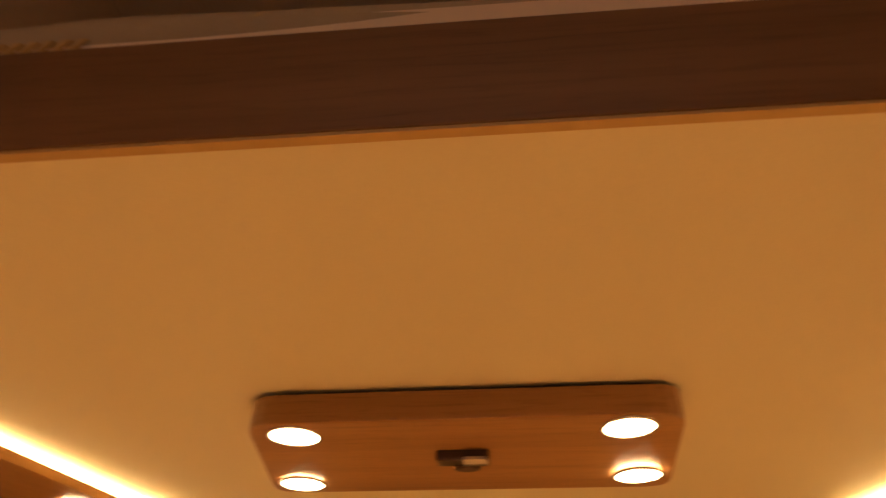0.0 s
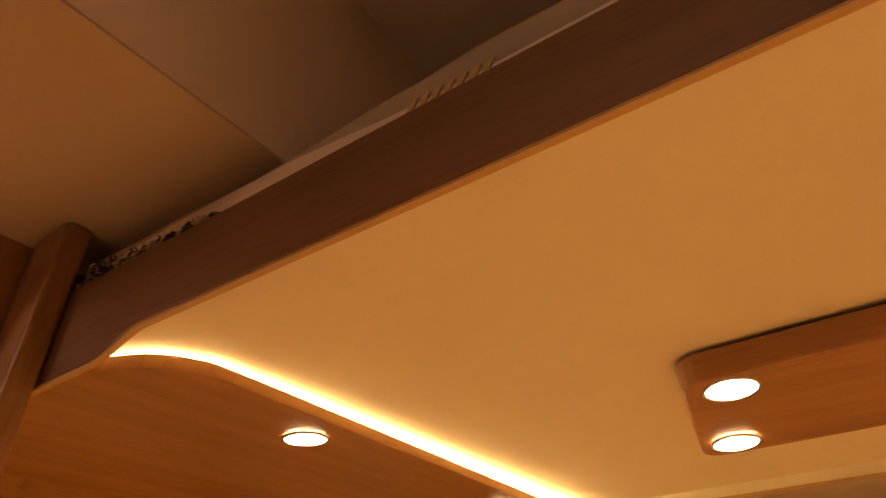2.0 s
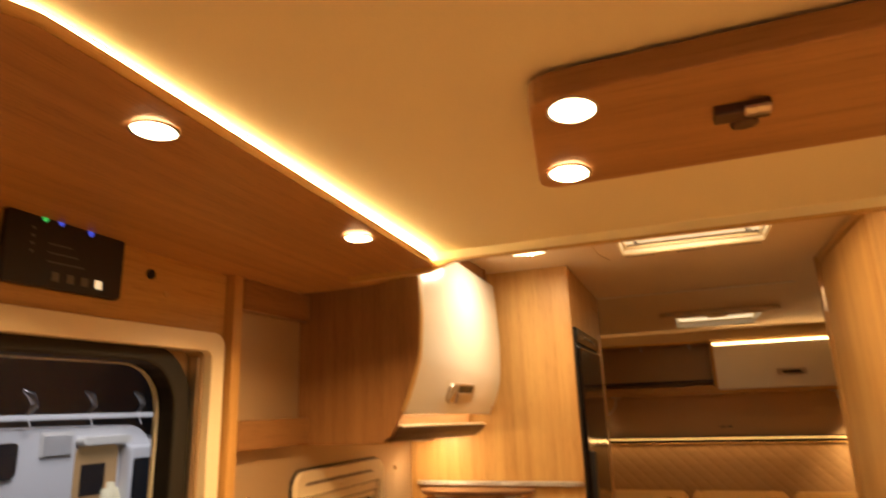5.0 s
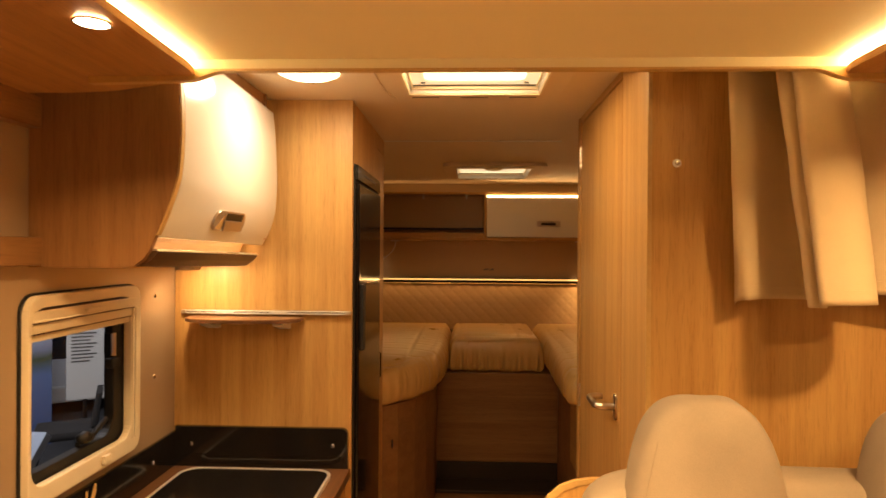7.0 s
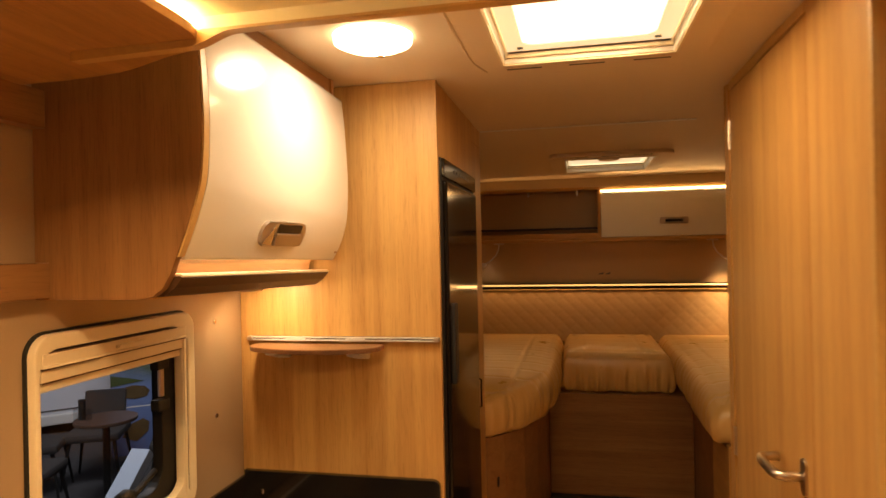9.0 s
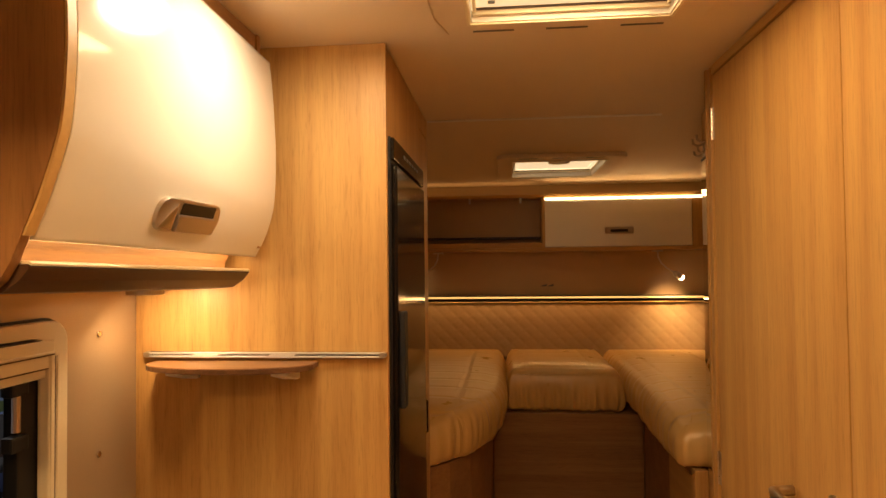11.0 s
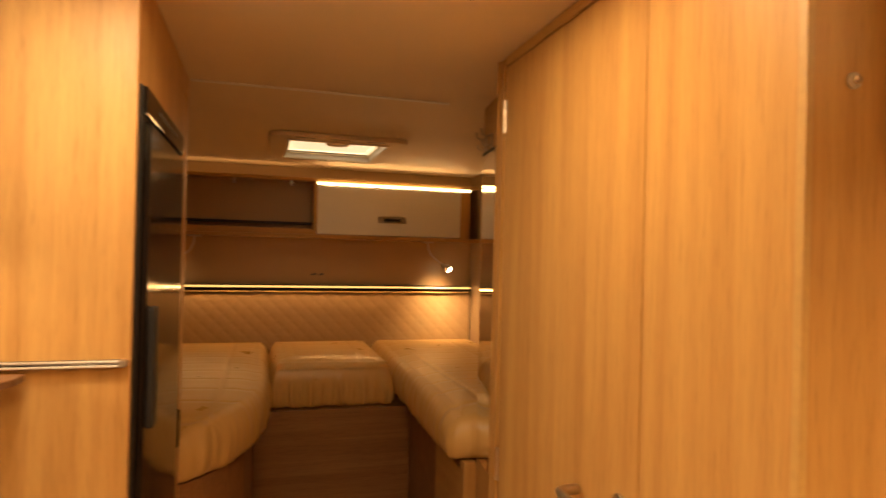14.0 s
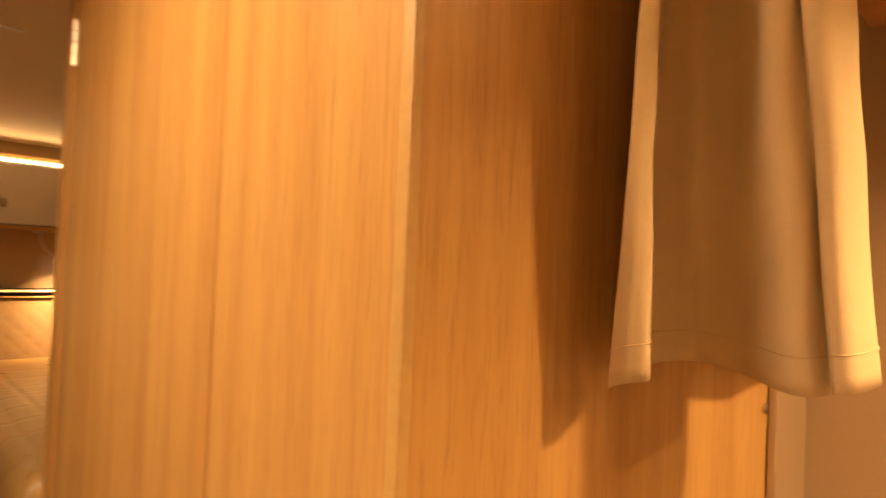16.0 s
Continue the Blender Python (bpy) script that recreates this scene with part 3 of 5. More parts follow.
ctrl = thing("control_panel", XL, 0.77, 1.81, "black control panel with small lit indicators above the door", "control panel")
part("body", prism(rounded(0.668, 0.876, 1.750, 1.866, 0.008), "x", XL + 0.0065, XL + 0.020, 0.002), PANEL_BLACK, ctrl)
for i, (y, mm) in enumerate(((0.725, GREEN_LED), (0.752, BLUE_LED), (0.806, BLUE_LED))):
    part("indicator", disc(XL + 0.0203, y, 1.856 - 0.004 * (i == 2), 0.005, 0.001, "x"), mm, ctrl, "small coloured lamp")
for i, mm in enumerate((KEY_GREY, KEY_GREY, KEY_GREY, KEY_LIT)):
    y = 0.745 + 0.026 * i
    part("key", box(XL + 0.0203, XL + 0.0215, y, y + 0.013, 1.762, 1.776, 0.0005), mm, ctrl)
for i in range(4):
    part("mark", box(XL + 0.0203, XL + 0.0207, 0.706, 0.712, 1.80 + 0.012 * i, 1.804 + 0.012 * i, 0), KEY_GREY, ctrl)
for i in range(3):
    part("mark", box(XL + 0.0203, XL + 0.0207, 0.735, 0.80 - 0.012 * i, 1.79 + 0.014 * i, 1.792 + 0.014 * i, 0), KEY_GREY, ctrl)
part("socket_cap", disc(XL + 0.0062, 0.950, 1.811, 0.009, 0.004, "x"), RUBBER, tagged(new("wall_socket"), "small round black wall socket", "socket"))
for y, z in ((0.46, 1.852), (0.452, 1.80), (0.99, 1.78)):
    tagged(part("cover_cap", disc(XL + 0.0062, y, z, 0.0055, 0.0025, "x", bevel=0.001), EDGE), "small orange-brown screw cap on the wall panel", "screw cap", "screw caps")


def screw(x, y, z, axis, name="wall_screw"):
    t = thing(name, x, y, z, "small chrome screw head", "screw", "panel screws")
    d = 0.004
    part("head", disc(x, y, z, 0.0065, d if axis == "x" else -d, axis, bevel=0.0015), CHROME, t, "", True)


for y, z in ((2.003, 1.371), (2.003, 1.124), (1.27, 1.372)):
    screw(XL + 0.0005, y, z, "x")

# ---- kitchen: wall cabinet ----
cab = thing("wall_cabinet", -0.8, 1.8, 1.47, "kitchen wall cabinet with a curved cream gloss flap", "cabinet")
NEAR_FRONT = curve([(-0.637, 1.970), (-0.634, 1.910), (-0.629, 1.820), (-0.628, 1.760), (-0.633, 1.685), (-0.642, 1.645), (-0.661, 1.590), (-0.682, 1.541)], 42)
FAR_FRONT = curve([(-0.624, 1.943), (-0.618, 1.884), (-0.614, 1.818), (-0.611, 1.733), (-0.614, 1.652), (-0.621, 1.610), (-0.636, 1.566), (-0.657, 1.527)], 42)
FLAP_END = 2.070


def sloped(bm):
    """The lower part of the front runs slightly downhill and outwards towards the tall unit."""
    for v in bm.verts:
        k = (v.co.y - 1.468) / 0.602
        v.co.z += 0.0145 * (1 - k)
        v.co.x += 0.011 * k
    return bm


def bowed_flap(thick=0.018):
    """A curved flap lofted between the outlines of its two ends."""
    m = bmesh.new()
    a = [(x, 1.468, z) for x, z in NEAR_FRONT] + [(x - thick, 1.468, z) for x, z in NEAR_FRONT][::-1]
    b = [(x, FLAP_END, z) for x, z in FAR_FRONT] + [(x - thick, FLAP_END, z) for x, z in FAR_FRONT][::-1]
    lo, hi = [m.verts.new(p) for p in a], [m.verts.new(p) for p in b]
    caps = [m.faces.new(lo), m.faces.new(hi)]
    n = len(lo)
    for i in range(n):
        m.faces.new((lo[i], lo[(i + 1) % n], hi[(i + 1) % n], hi[i]))
    bmesh.ops.recalc_face_normals(m, faces=m.faces)
    soft_edges(m, 0.0015, 2, list({e for f in caps for e in f.edges}))
    return m


end = [(NEAR_FRONT[0][0], 1.999)] + [(x - 0.004, z) for x, z in NEAR_FRONT[:-1]] + [(-0.697, 1.515), (-0.712, 1.492), (-0.730, 1.479), (-0.755, 1.474), (XL + 0.001, 1.474), (XL + 0.001, 1.999)]
part("end_panel", prism(end, "y", 1.450, 1.466, 0.0015), SHADED_Z, cab, "elm end panel in the shaded tone")
part("end_edge", prism([(x + 0.0005, z) for x, z in NEAR_FRONT[:-1]] + [(x - 0.003, z) for x, z in NEAR_FRONT[:-1]][::-1], "y", 1.4505, 1.4655), EDGE, cab)
part("far_side", box(XL + 0.001, -0.645, FLAP_END - 0.018, FLAP_END - 0.002, 1.545, 1.999, 0.001), SHADED_Z, cab)
part("top_rail", box(-0.668, -0.650, 1.467, FLAP_END - 0.0185, 1.93, 1.9985, 0.001), SHADED_Y, cab, "elm rail above the flap")
flap = part("flap", bowed_flap(), GLOSS, cab, "curved cream gloss flap", True)
flap.data.shade_smooth()
part("bottom", box(XL + 0.001, -0.735, 1.466, FLAP_END - 0.002, 1.474, 1.486, 0.002), WOOD_Y, cab, "brown cabinet bottom")
part("ledge", sloped(prism([(-0.800, 1.492), (-0.800, 1.4665), (-0.752, 1.4605), (-0.722, 1.4635), (-0.700, 1.478), (-0.6865, 1.4945), (-0.690, 1.498)], "y", 1.467, 2.080, 0.001)), LEDGE, cab, "rounded brown ledge below the flap")
part("tray", sloped(prism([(-0.742, 1.4985), (-0.690, 1.4985), (-0.686, 1.496), (-0.6848, 1.4985), (-0.689, 1.502), (-0.742, 1.5025)], "y", 1.468, 2.079)), FRAME, cab, "pale lit tray of the ledge")
part("back_rail", sloped(prism([(-0.80, 1.503), (-0.7425, 1.503), (-0.7385, 1.520), (-0.7300, 1.533), (-0.7300, 1.575), (-0.80, 1.575)], "y", 1.467, 2.080, 0.001)), SHADED_Y, cab)
# recess handle: plate, dark well, tilted lid and a bright end facet, set on the flap's slope
ON_FLAP = Matrix.Translation((-0.6420, 1.757, 1.589)) @ Matrix.Rotation(radians(-3.2), 4, "Z") @ Matrix.Rotation(radians(21), 4, "Y")
hb = part("handle", prism(rounded(-0.090, 0.088, -0.028, 0.027, 0.024), "x", -0.006, 0.0045, 0.002), NICKEL, flap, "nickel recess handle")
grips = [hb,
         part("handle_recess", prism(rounded(-0.035, 0.066, 0.000, 0.022, 0.003), "x", 0.0030, 0.0052, 0.0005), FRIDGE, flap, "dark recessed grip"),
         part("handle_lid", prism([(0.0046, -0.027), (0.0115, -0.024), (0.0100, 0.001), (0.0046, 0.003)], "y", -0.042, 0.070, 0.0015), NICKEL, flap, "tilted nickel lid"),
         part("handle_facet", prism([(-0.084, -0.020), (-0.048, -0.024), (-0.048, 0.020)], "x", 0.0046, 0.0075, 0.001), CHROME, flap, "bright end facet")]
for ob in grips:
    ob.matrix_world = ON_FLAP @ ob.matrix_world
for x, y in UNDER:
    ul = thing("under_cabinet_spot", x, y, 1.466, "flat round nickel spot under the wall cabinet", "spot lamp", "under-cabinet spots")
    o = [(x + 0.036 * math.cos(a * math.pi / 14), y + 0.036 * math.sin(a * math.pi / 14)) for a in range(28)]
    part("rim", ring(o, [(x + (p - x) * 0.78, y + (q - y) * 0.78) for p, q in o], "z", 1.4515, 1.4738, 0.002), NICKEL, ul)
    part("lens", disc(x, y, 1.4535, 0.0275, 0.006), BULB, ul, "glowing lens")

# ---- kitchen window ----
win = thing("window_1", XL, 1.66, 0.95, "kitchen window with cream frame and raised blinds", "window", kind="structure")
part("window_frame", ring(rounded(1.425, 1.884, 0.948, 1.412, 0.040), rounded(1.437, 1.836, 0.992, 1.384, 0.042), "x", XL + 0.0005, XL + 0.022, 0.004), FRAME, win)
part("outer_line", ring(rounded(1.420, 1.889, 0.943, 1.417, 0.044), rounded(1.427, 1.882, 0.950, 1.410, 0.039), "x", XL + 0.0003, XL + 0.006), RUBBER, win, "dark joint round the frame")
part("window_seal", ring(rounded(1.430, 1.860, 0.987, 1.382, 0.04), rounded(1.445, 1.796, 1.014, 1.36, 0.05), "x", XL - 0.034, XL - 0.006, 0.003), RUBBER, win, "black seal")
b1 = part("blind_cassette", box(XL - 0.002, XL + 0.024, 1.440, 1.848, 1.352, 1.379, 0.004), FRAME, win, "cream blind cassette")
part("blind_bar", box(XL - 0.002, XL + 0.020, 1.440, 1.848, 1.328, 1.3505, 0.003), FRAME, win, "cream blind end bar")
part("blind_bar", box(XL - 0.006, XL + 0.014, 1.440, 1.848, 1.310, 1.3265, 0.003), FRAME, win)
for z, x in ((1.3515, 0.0235), (1.3272, 0.0195), (1.3795, 0.0215)):
    part("blind_groove", box(XL - 0.001, XL + x, 1.441, 1.847, z - 0.0012, z + 0.0012, 0), LEDGE, win, "dark joint between the blind bars")
part("cassette_nose", tube([(XL + 0.0235, 1.442, 1.3555), (XL + 0.0235, 1.846, 1.3555)], 0.0028, 8), FRAME, win, "", True)
part("track_groove", box(XL + 0.018, XL + 0.0225, 1.8478, 1.8512, 0.99, 1.348, 0), LEDGE, win, "dark groove of the side track")
part("blind_tab", prism(rounded(1.615, 1.695, 1.362, 1.370, 0.0035), "x", XL + 0.024, XL + 0.034, 0.001), FRAME, b1, "cream pull tab")
part("blind_end", box(XL - 0.004, XL + 0.021, 1.838, 1.850, 1.326, 1.362, 0.002), RUBBER, win)
for y in (1.842, 1.857):
    part("blind_track", box(XL - 0.003, XL + 0.0245, y - 0.004, y + 0.005, 0.985, 1.35, 0.002), FRAME, win, "cream side track")
g = part("pane", prism(rounded(1.44, 1.825, 0.995, 1.37, 0.04), "x", XL - 0.032, XL - 0.028), GLASS, win)
g.visible_shadow = False
for z in (1.30, 1.205):
    part("window_latch", box(XL - 0.020, XL + 0.004, 1.772, 1.812, z - 0.014, z + 0.014, 0.005), RUBBER, win, "black window latch")
part("stay_bar", tube([(XL - 0.004, 1.790, 1.30), (XL - 0.004, 1.790, 1.225)], 0.007, 8), NICKEL, win, "nickel window stay")
part("stay_arm", tube([(XL - 0.02, 1.785, 1.055), (XL - 0.02, 1.72, 1.028), (XL - 0.02, 1.66, 1.022)], 0.007, 8), RUBBER, win)
part("stay_knuckle", tube([(XL - 0.024, 1.665, 1.03), (XL - 0.012, 1.680, 1.036), (XL - 0.008, 1.700, 1.032)], [0.012, 0.017, 0.010], 10), RUBBER, win, "black stay joint", True)
part("sill_latch", box(XL + 0.022, XL + 0.034, 1.690, 1.722, 0.962, 0.984, 0.004), FRAME, win, "cream blind catch")

# ---- tall fridge unit ----
FX = -0.385
tall = thing("tall_unit", -0.68, 2.5, 0.0, "tall elm cabinet housing the fridge", "cabinet")
part("side_panel", box(XL + 0.001, FX, 2.135, 2.153, 0.0, TOP - 0.001, 0.0015), WOOD_Z, tall, "pale elm side panel")
part("carcass", box(XL + 0.001, FX - 0.022, 2.153, 2.92, 0.0, TOP - 0.001, 0), WOOD_Z, tall)
part("top_fascia", box(FX - 0.022, FX - 0.002, 2.1535, 2.70, 1.80, TOP - 0.002, 0.0015), WOOD_Z, tall)
part("narrow_door", box(FX - 0.022, FX - 0.002, 2.703, 2.905, 0.03, 1.93, 0.0015), WOOD_Z, tall, "narrow elm door")
part("narrow_fascia", box(FX - 0.022, FX - 0.002, 2.703, 2.905, 1.934, TOP - 0.002, 0.0015), WOOD_Z, tall)
part("plinth", box(FX - 0.03, FX - 0.01, 2.1535, 2.70, 0.0, 0.10, 0.0015), WOOD_Z, tall)
part("narrow_handle", tube([(FX, 2.735, 1.085), (FX + 0.012, 2.735, 1.08), (FX + 0.012, 2.735, 0.985), (FX, 2.735, 0.98)], 0.003, 8), FRIDGE, tall, "thin dark bow handle")
fr = thing("fridge", FX, 2.43, 0.11, "tall black fridge with a control strip and bar grip", "fridge")
part("frame", ring([(y, z) for y, z in rounded(2.157, 2.697, 0.105, 1.797, 0.004, 2)], [(y, z) for y, z in rounded(2.177, 2.677, 0.13, 1.74, 0.004, 2)], "x", FX - 0.022, FX + 0.004, 0.001), RUBBER, fr)
part("control_strip", box(FX - 0.02, FX + 0.012, 2.165, 2.690, 1.745, 1.795, 0.003), FRIDGE, fr, "dark control strip")
for i in range(6):
    part("key", box(FX + 0.0123, FX + 0.0132, 2.30 + 0.045 * i, 2.325 + 0.045 * i, 1.768, 1.777, 0), KEY_GREY, fr)
part("door", box(FX - 0.02, FX + 0.016, 2.180, 2.674, 0.14, 1.735, 0.006), FRIDGE, fr, "glossy black door")
part("grip", box(FX + 0.0165, FX + 0.030, 2.190, 2.232, 1.18, 1.40, 0.004), RUBBER, fr, "black grip")

# rail and shelf on the tall unit
rl = thing("hanging_rail", -0.66, 2.13, 1.315, "slim aluminium hanging rail on the tall unit", "rail")
part("bar", prism(rounded(-0.938, -0.388, 1.3052, 1.3170, 0.0055, 5), "y", 2.126, 2.1345, 0.001), TOE, rl, "dark groove between the lips")
for z in (1.3150, 1.3072):
    part("lip", prism(rounded(-0.936, -0.390, z - 0.0019, z + 0.0019, 0.0016, 3), "y", 2.1205, 2.1262, 0.001), ALU, rl)
part("middle_lip", box(-0.930, -0.396, 2.1235, 2.1262, 1.3106, 1.3116, 0.0003), NICKEL, rl)
for x in (-0.932, -0.394):
    part("end_cap", prism(rounded(x - 0.008, x + 0.008, 1.3046, 1.3176, 0.0062, 5), "y", 2.1195, 2.1345, 0.002), NICKEL, rl)
for x in (-0.775, -0.600):
    part("hook_plate", prism([(x - 0.045, 1.3130), (x + 0.012, 1.3130), (x + 0.002, 1.3052), (x - 0.055, 1.3052)], "y", 2.1195, 2.1212, 0.0003), ALU, rl, "slanted shelf hook plate")
sh = thing("shelf", -0.73, 2.05, 1.29, "half-round elm shelf hung on the rail", "shelf")
o = [(-0.905, 2.122), (-0.908, 2.09)] + [(-0.7225 + 0.184 * math.cos(a), 2.085 + 0.075 * math.sin(a)) for a in [math.pi + math.pi * i / 20 for i in range(21)]] + [(-0.5385, 2.122)]
part("board", prism(o, "z", 1.2855, 1.2985, 0.002), wood("dark_elm_crosswise", "x", (0.22, 0.105, 0.040), (0.13, 0.060, 0.024)), sh)
part("edge", ring([(x + (x + 0.7225) * 0.004, y + (y - 2.1) * 0.02) for x, y in o], [(x - (x + 0.7225) * 0.02, y - (y - 2.1) * 0.06) for x, y in o], "z", 1.2872, 1.2968), WORKTOP, sh)
for x in (-0.83, -0.60):
    part("bracket", prism([(2.134, 1.2850), (2.05, 1.2850), (2.05, 1.277), (2.118, 1.259), (2.134, 1.259)], "x", x - 0.018, x + 0.018, 0.002), WHITE, sh, "pale plastic bracket")

# ---- worktop, splashback, sink ----
base = thing("kitchen_unit", -0.7, 1.75, 0.0, "elm kitchen base unit under the worktop", "cabinet")
part("body", box(XL + 0.001, -0.42, 1.25, 2.134, 0.08, 0.776, 0.002), WOOD_Z, base)
part("plinth", box(XL + 0.001, -0.47, 1.26, 2.134, 0.0, 0.08, 0), TOE, base)
for i in range(2):
    d = part("door", box(-0.4198, -0.402, 1.255 + 0.44 * i, 1.69 + 0.44 * i, 0.09, 0.77, 0.003), WOOD_Z, base)
    part("handle", tube([(-0.402, 1.40 + 0.44 * i, 0.72), (-0.388, 1.41 + 0.44 * i, 0.72), (-0.388, 1.53 + 0.44 * i, 0.72), (-0.402, 1.54 + 0.44 * i, 0.72)], 0.004, 8), NICKEL, d)
top = thing("worktop", -0.7, 1.75, 0.776, "dark walnut-look worktop with a round edge", "worktop")
part("slab", prism([(XL + 0.001, 1.24), (-0.47, 1.24), (-0.42, 1.255), (-0.392, 1.29), (-0.386, 1.34), (-0.386, 2.134), (XL + 0.001, 2.134)], "z", 0.777, 0.811, 0.006), WORKTOP, top)
sp = thing("splashback", -0.68, 2.12, 0.812, "low glossy black splashback round the worktop", "splashback")
part("rear_panel", prism([(XL + 0.012, 0.812), (-0.392, 0.812), (-0.392, 0.918)] + [(-0.412 + 0.02 * math.cos(a * math.pi / 12), 0.921 + 0.02 * math.sin(a * math.pi / 12)) for a in range(0, 7)] + [(XL + 0.012, 0.941)], "y", 2.118, 2.1345, 0.0015), BLACK, sp)
part("side_panel", box(XL + 0.001, XL + 0.011, 1.25, 2.1345, 0.812, 0.922, 0.0015), BLACK, sp)
part("groove", tube([(-0.40, 2.117, 0.83), (-0.405, 2.117, 0.845), (-0.43, 2.117, 0.852), (-0.9, 2.117, 0.852)], 0.0012, 5), FRIDGE, sp)
for x in (-0.90, -0.44):
    screw(x, 2.1178, 0.885, "y", "splash_screw")
for y in (1.45, 1.98):
    screw(XL + 0.0112, y, 0.868, "x", "splash_screw")
sink = thing("sink_lid", -0.66, 1.8, 0.812, "black glass lid with chrome rim over the sink", "sink")
part("lid", prism(rounded(-0.895, -0.435, 1.62, 2.075, 0.05), "z", 0.8115, 0.8215, 0.002), BLACK, sink)
part("rim", ring(rounded(-0.902, -0.428, 1.613, 2.082, 0.055), rounded(-0.893, -0.437, 1.622, 2.073, 0.05), "z", 0.8115, 0.8235, 0.001), ALU, sink, "thin chrome rim")
jar = thing("reed_pot", -0.90, 1.55, 0.812, "small dark pot with thin wooden reeds", "pot")
part("pot", tube([(-0.90, 1.55, 0.812), (-0.90, 1.55, 0.83), (-0.90, 1.55, 0.872), (-0.90, 1.55, 0.878)], [0.026, 0.030, 0.028, 0.024], 20), BLACK, jar)
for i in range(4):
    part("reed", tube([(-0.90, 1.55, 0.86), (-0.895 + 0.012 * math.sin(2 * i), 1.575 + 0.012 * math.cos(2 * i), 0.955 - 0.006 * i)], 0.0025, 6), EDGE, jar, "thin wooden reed")

# ---- ceiling: lamp and roof hatches ----
lamp = thing("ceiling_lamp", -0.44, 1.78, TOP - 0.02, "round flush ceiling lamp, brightly lit", "ceiling lamp")
part("diffuser", tube([(-0.44, 1.78, TOP - 0.0005), (-0.44, 1.78, TOP - 0.014), (-0.44, 1.78, TOP - 0.022), (-0.44, 1.78, TOP - 0.024)], [0.084, 0.082, 0.064, 0.03], 36), mat("lamp_diffuser", (1, 0.9, 0.75), 0.5, emit=8.0, emit_color=(1.0, 0.74, 0.42)), lamp, "", True)
part("cap", disc(-0.44, 1.83, TOP - 0.027, 0.010, 0.006), CHROME, lamp)


def hatch(opening, drop, glow, border, rim, bx, by, name, label):
    """A moulded frame round a well through the ceiling; the lit blind lies in the well behind a pale border."""
    x0, x1, y0, y1 = opening
    t = thing(name, (x0 + x1) / 2, (y0 + y1) / 2, TOP, label, "roof hatch")
    z = TOP - drop
    part("outer_frame", ring(rounded(x0 - rim, x1 + rim, y0 - rim * 1.3, y1 + rim, 0.06), rounded(x0, x1, y0, y1, 0.004), "z", z, TOP - 0.0005, 0.006), ROOF, t, "ivory moulded frame")
    part("frame_bead", ring(rounded(x0 - 0.009, x1 + 0.009, y0 - 0.009, y1 + 0.009, 0.006), rounded(x0 - 0.002, x1 + 0.002, y0 - 0.002, y1 + 0.002, 0.003), "z", z - 0.0035, z - 0.0002, 0.001), FRAME, t, "raised bead round the opening")
    part("well", ring(rounded(x0 - 0.004, x1 + 0.004, y0 - 0.004, y1 + 0.004, 0.004), rounded(x0 + 0.0005, x1 - 0.0005, y0 + 0.0005, y1 - 0.0005, 0.003), "z", z + 0.001, TOP + 0.045), WHITE, t, "pale lining of the well")
    part("blind_rail", box(x0 + 0.002, x1 - 0.002, y1 - 0.012, y1 - 0.001, TOP + 0.001, TOP + 0.011, 0.002), FRAME, t, "cream blind rail")
    part("rail_groove", box(x0 + 0.004, x1 - 0.004, y1 - 0.017, y1 - 0.0125, TOP + 0.010, TOP + 0.0135, 0.0005), LEDGE, t, "dark groove")
    for x in (x0 + 0.004, x1 - 0.011):
        part("side_rail", box(x, x + 0.007, y0 + 0.004, y1 - 0.020, TOP + 0.002, TOP + 0.010, 0.002), FRAME, t)
    part("blind_border", ring(rounded(x0 + 0.001, x1 - 0.001, y0 + 0.001, y1 - 0.001, 0.003), rounded(x0 + bx, x1 - bx, y0 + by, y1 - by, 0.03), "z", TOP + 0.014, TOP + 0.018, 0.001), border, t, "pale border with its own glow")
    part("blind", box(x0 + 0.01, x1 - 0.01, y0 + 0.01, y1 - 0.01, TOP + 0.0185, TOP + 0.022, 0), glow, t, "lit translucent blind")
    for px in (x0 + bx * 0.85, x1 - bx * 0.85):
        for py in (y0 + by * 0.85, y1 - by * 0.85):
            part("clip", box(px - 0.007, px + 0.007, py - 0.003, py + 0.003, TOP + 0.009, TOP + 0.0138, 0.001), KEY_GREY, t, "small dark clip")
    for y in (y0 - rim * 1.0, y1 + rim * 0.62):
        for k in (-1, 0, 1):
            cx = (x0 + x1) / 2 + 0.15 * k
            part("slot", box(cx - 0.042, cx + 0.042, y - 0.0035, y + 0.0035, z - 0.0012, z + 0.0005, 0), KEY_GREY, t)
    return t


GLOW1 = mat("hatch_blind_lit", (1.0, 0.93, 0.8), 0.6, emit=2.5, emit_color=(1.0, 0.80, 0.50))
# The border's brightness is put in as its own glow.
GLOW1_BORDER = mat("hatch_border_glow", (0.8, 0.74, 0.6), 0.5, emit=0.75, emit_color=(1.0, 0.76, 0.42))
GLOW2 = mat("rear_hatch_blind_lit", (1.0, 0.95, 0.85), 0.6, emit=0.80, emit_color=(1.0, 0.76, 0.44))
h1 = hatch(HATCHES[0], 0.010, GLOW1, GLOW1_BORDER, 0.075, 0.048, 0.052, "roof_hatch", "square roof hatch with a bright lit blind")
h2 = hatch(HATCHES[1], 0.020, GLOW2, GLOW2, 0.080, 0.024, 0.024, "roof_hatch", "smaller roof hatch above the beds, softly lit blind")
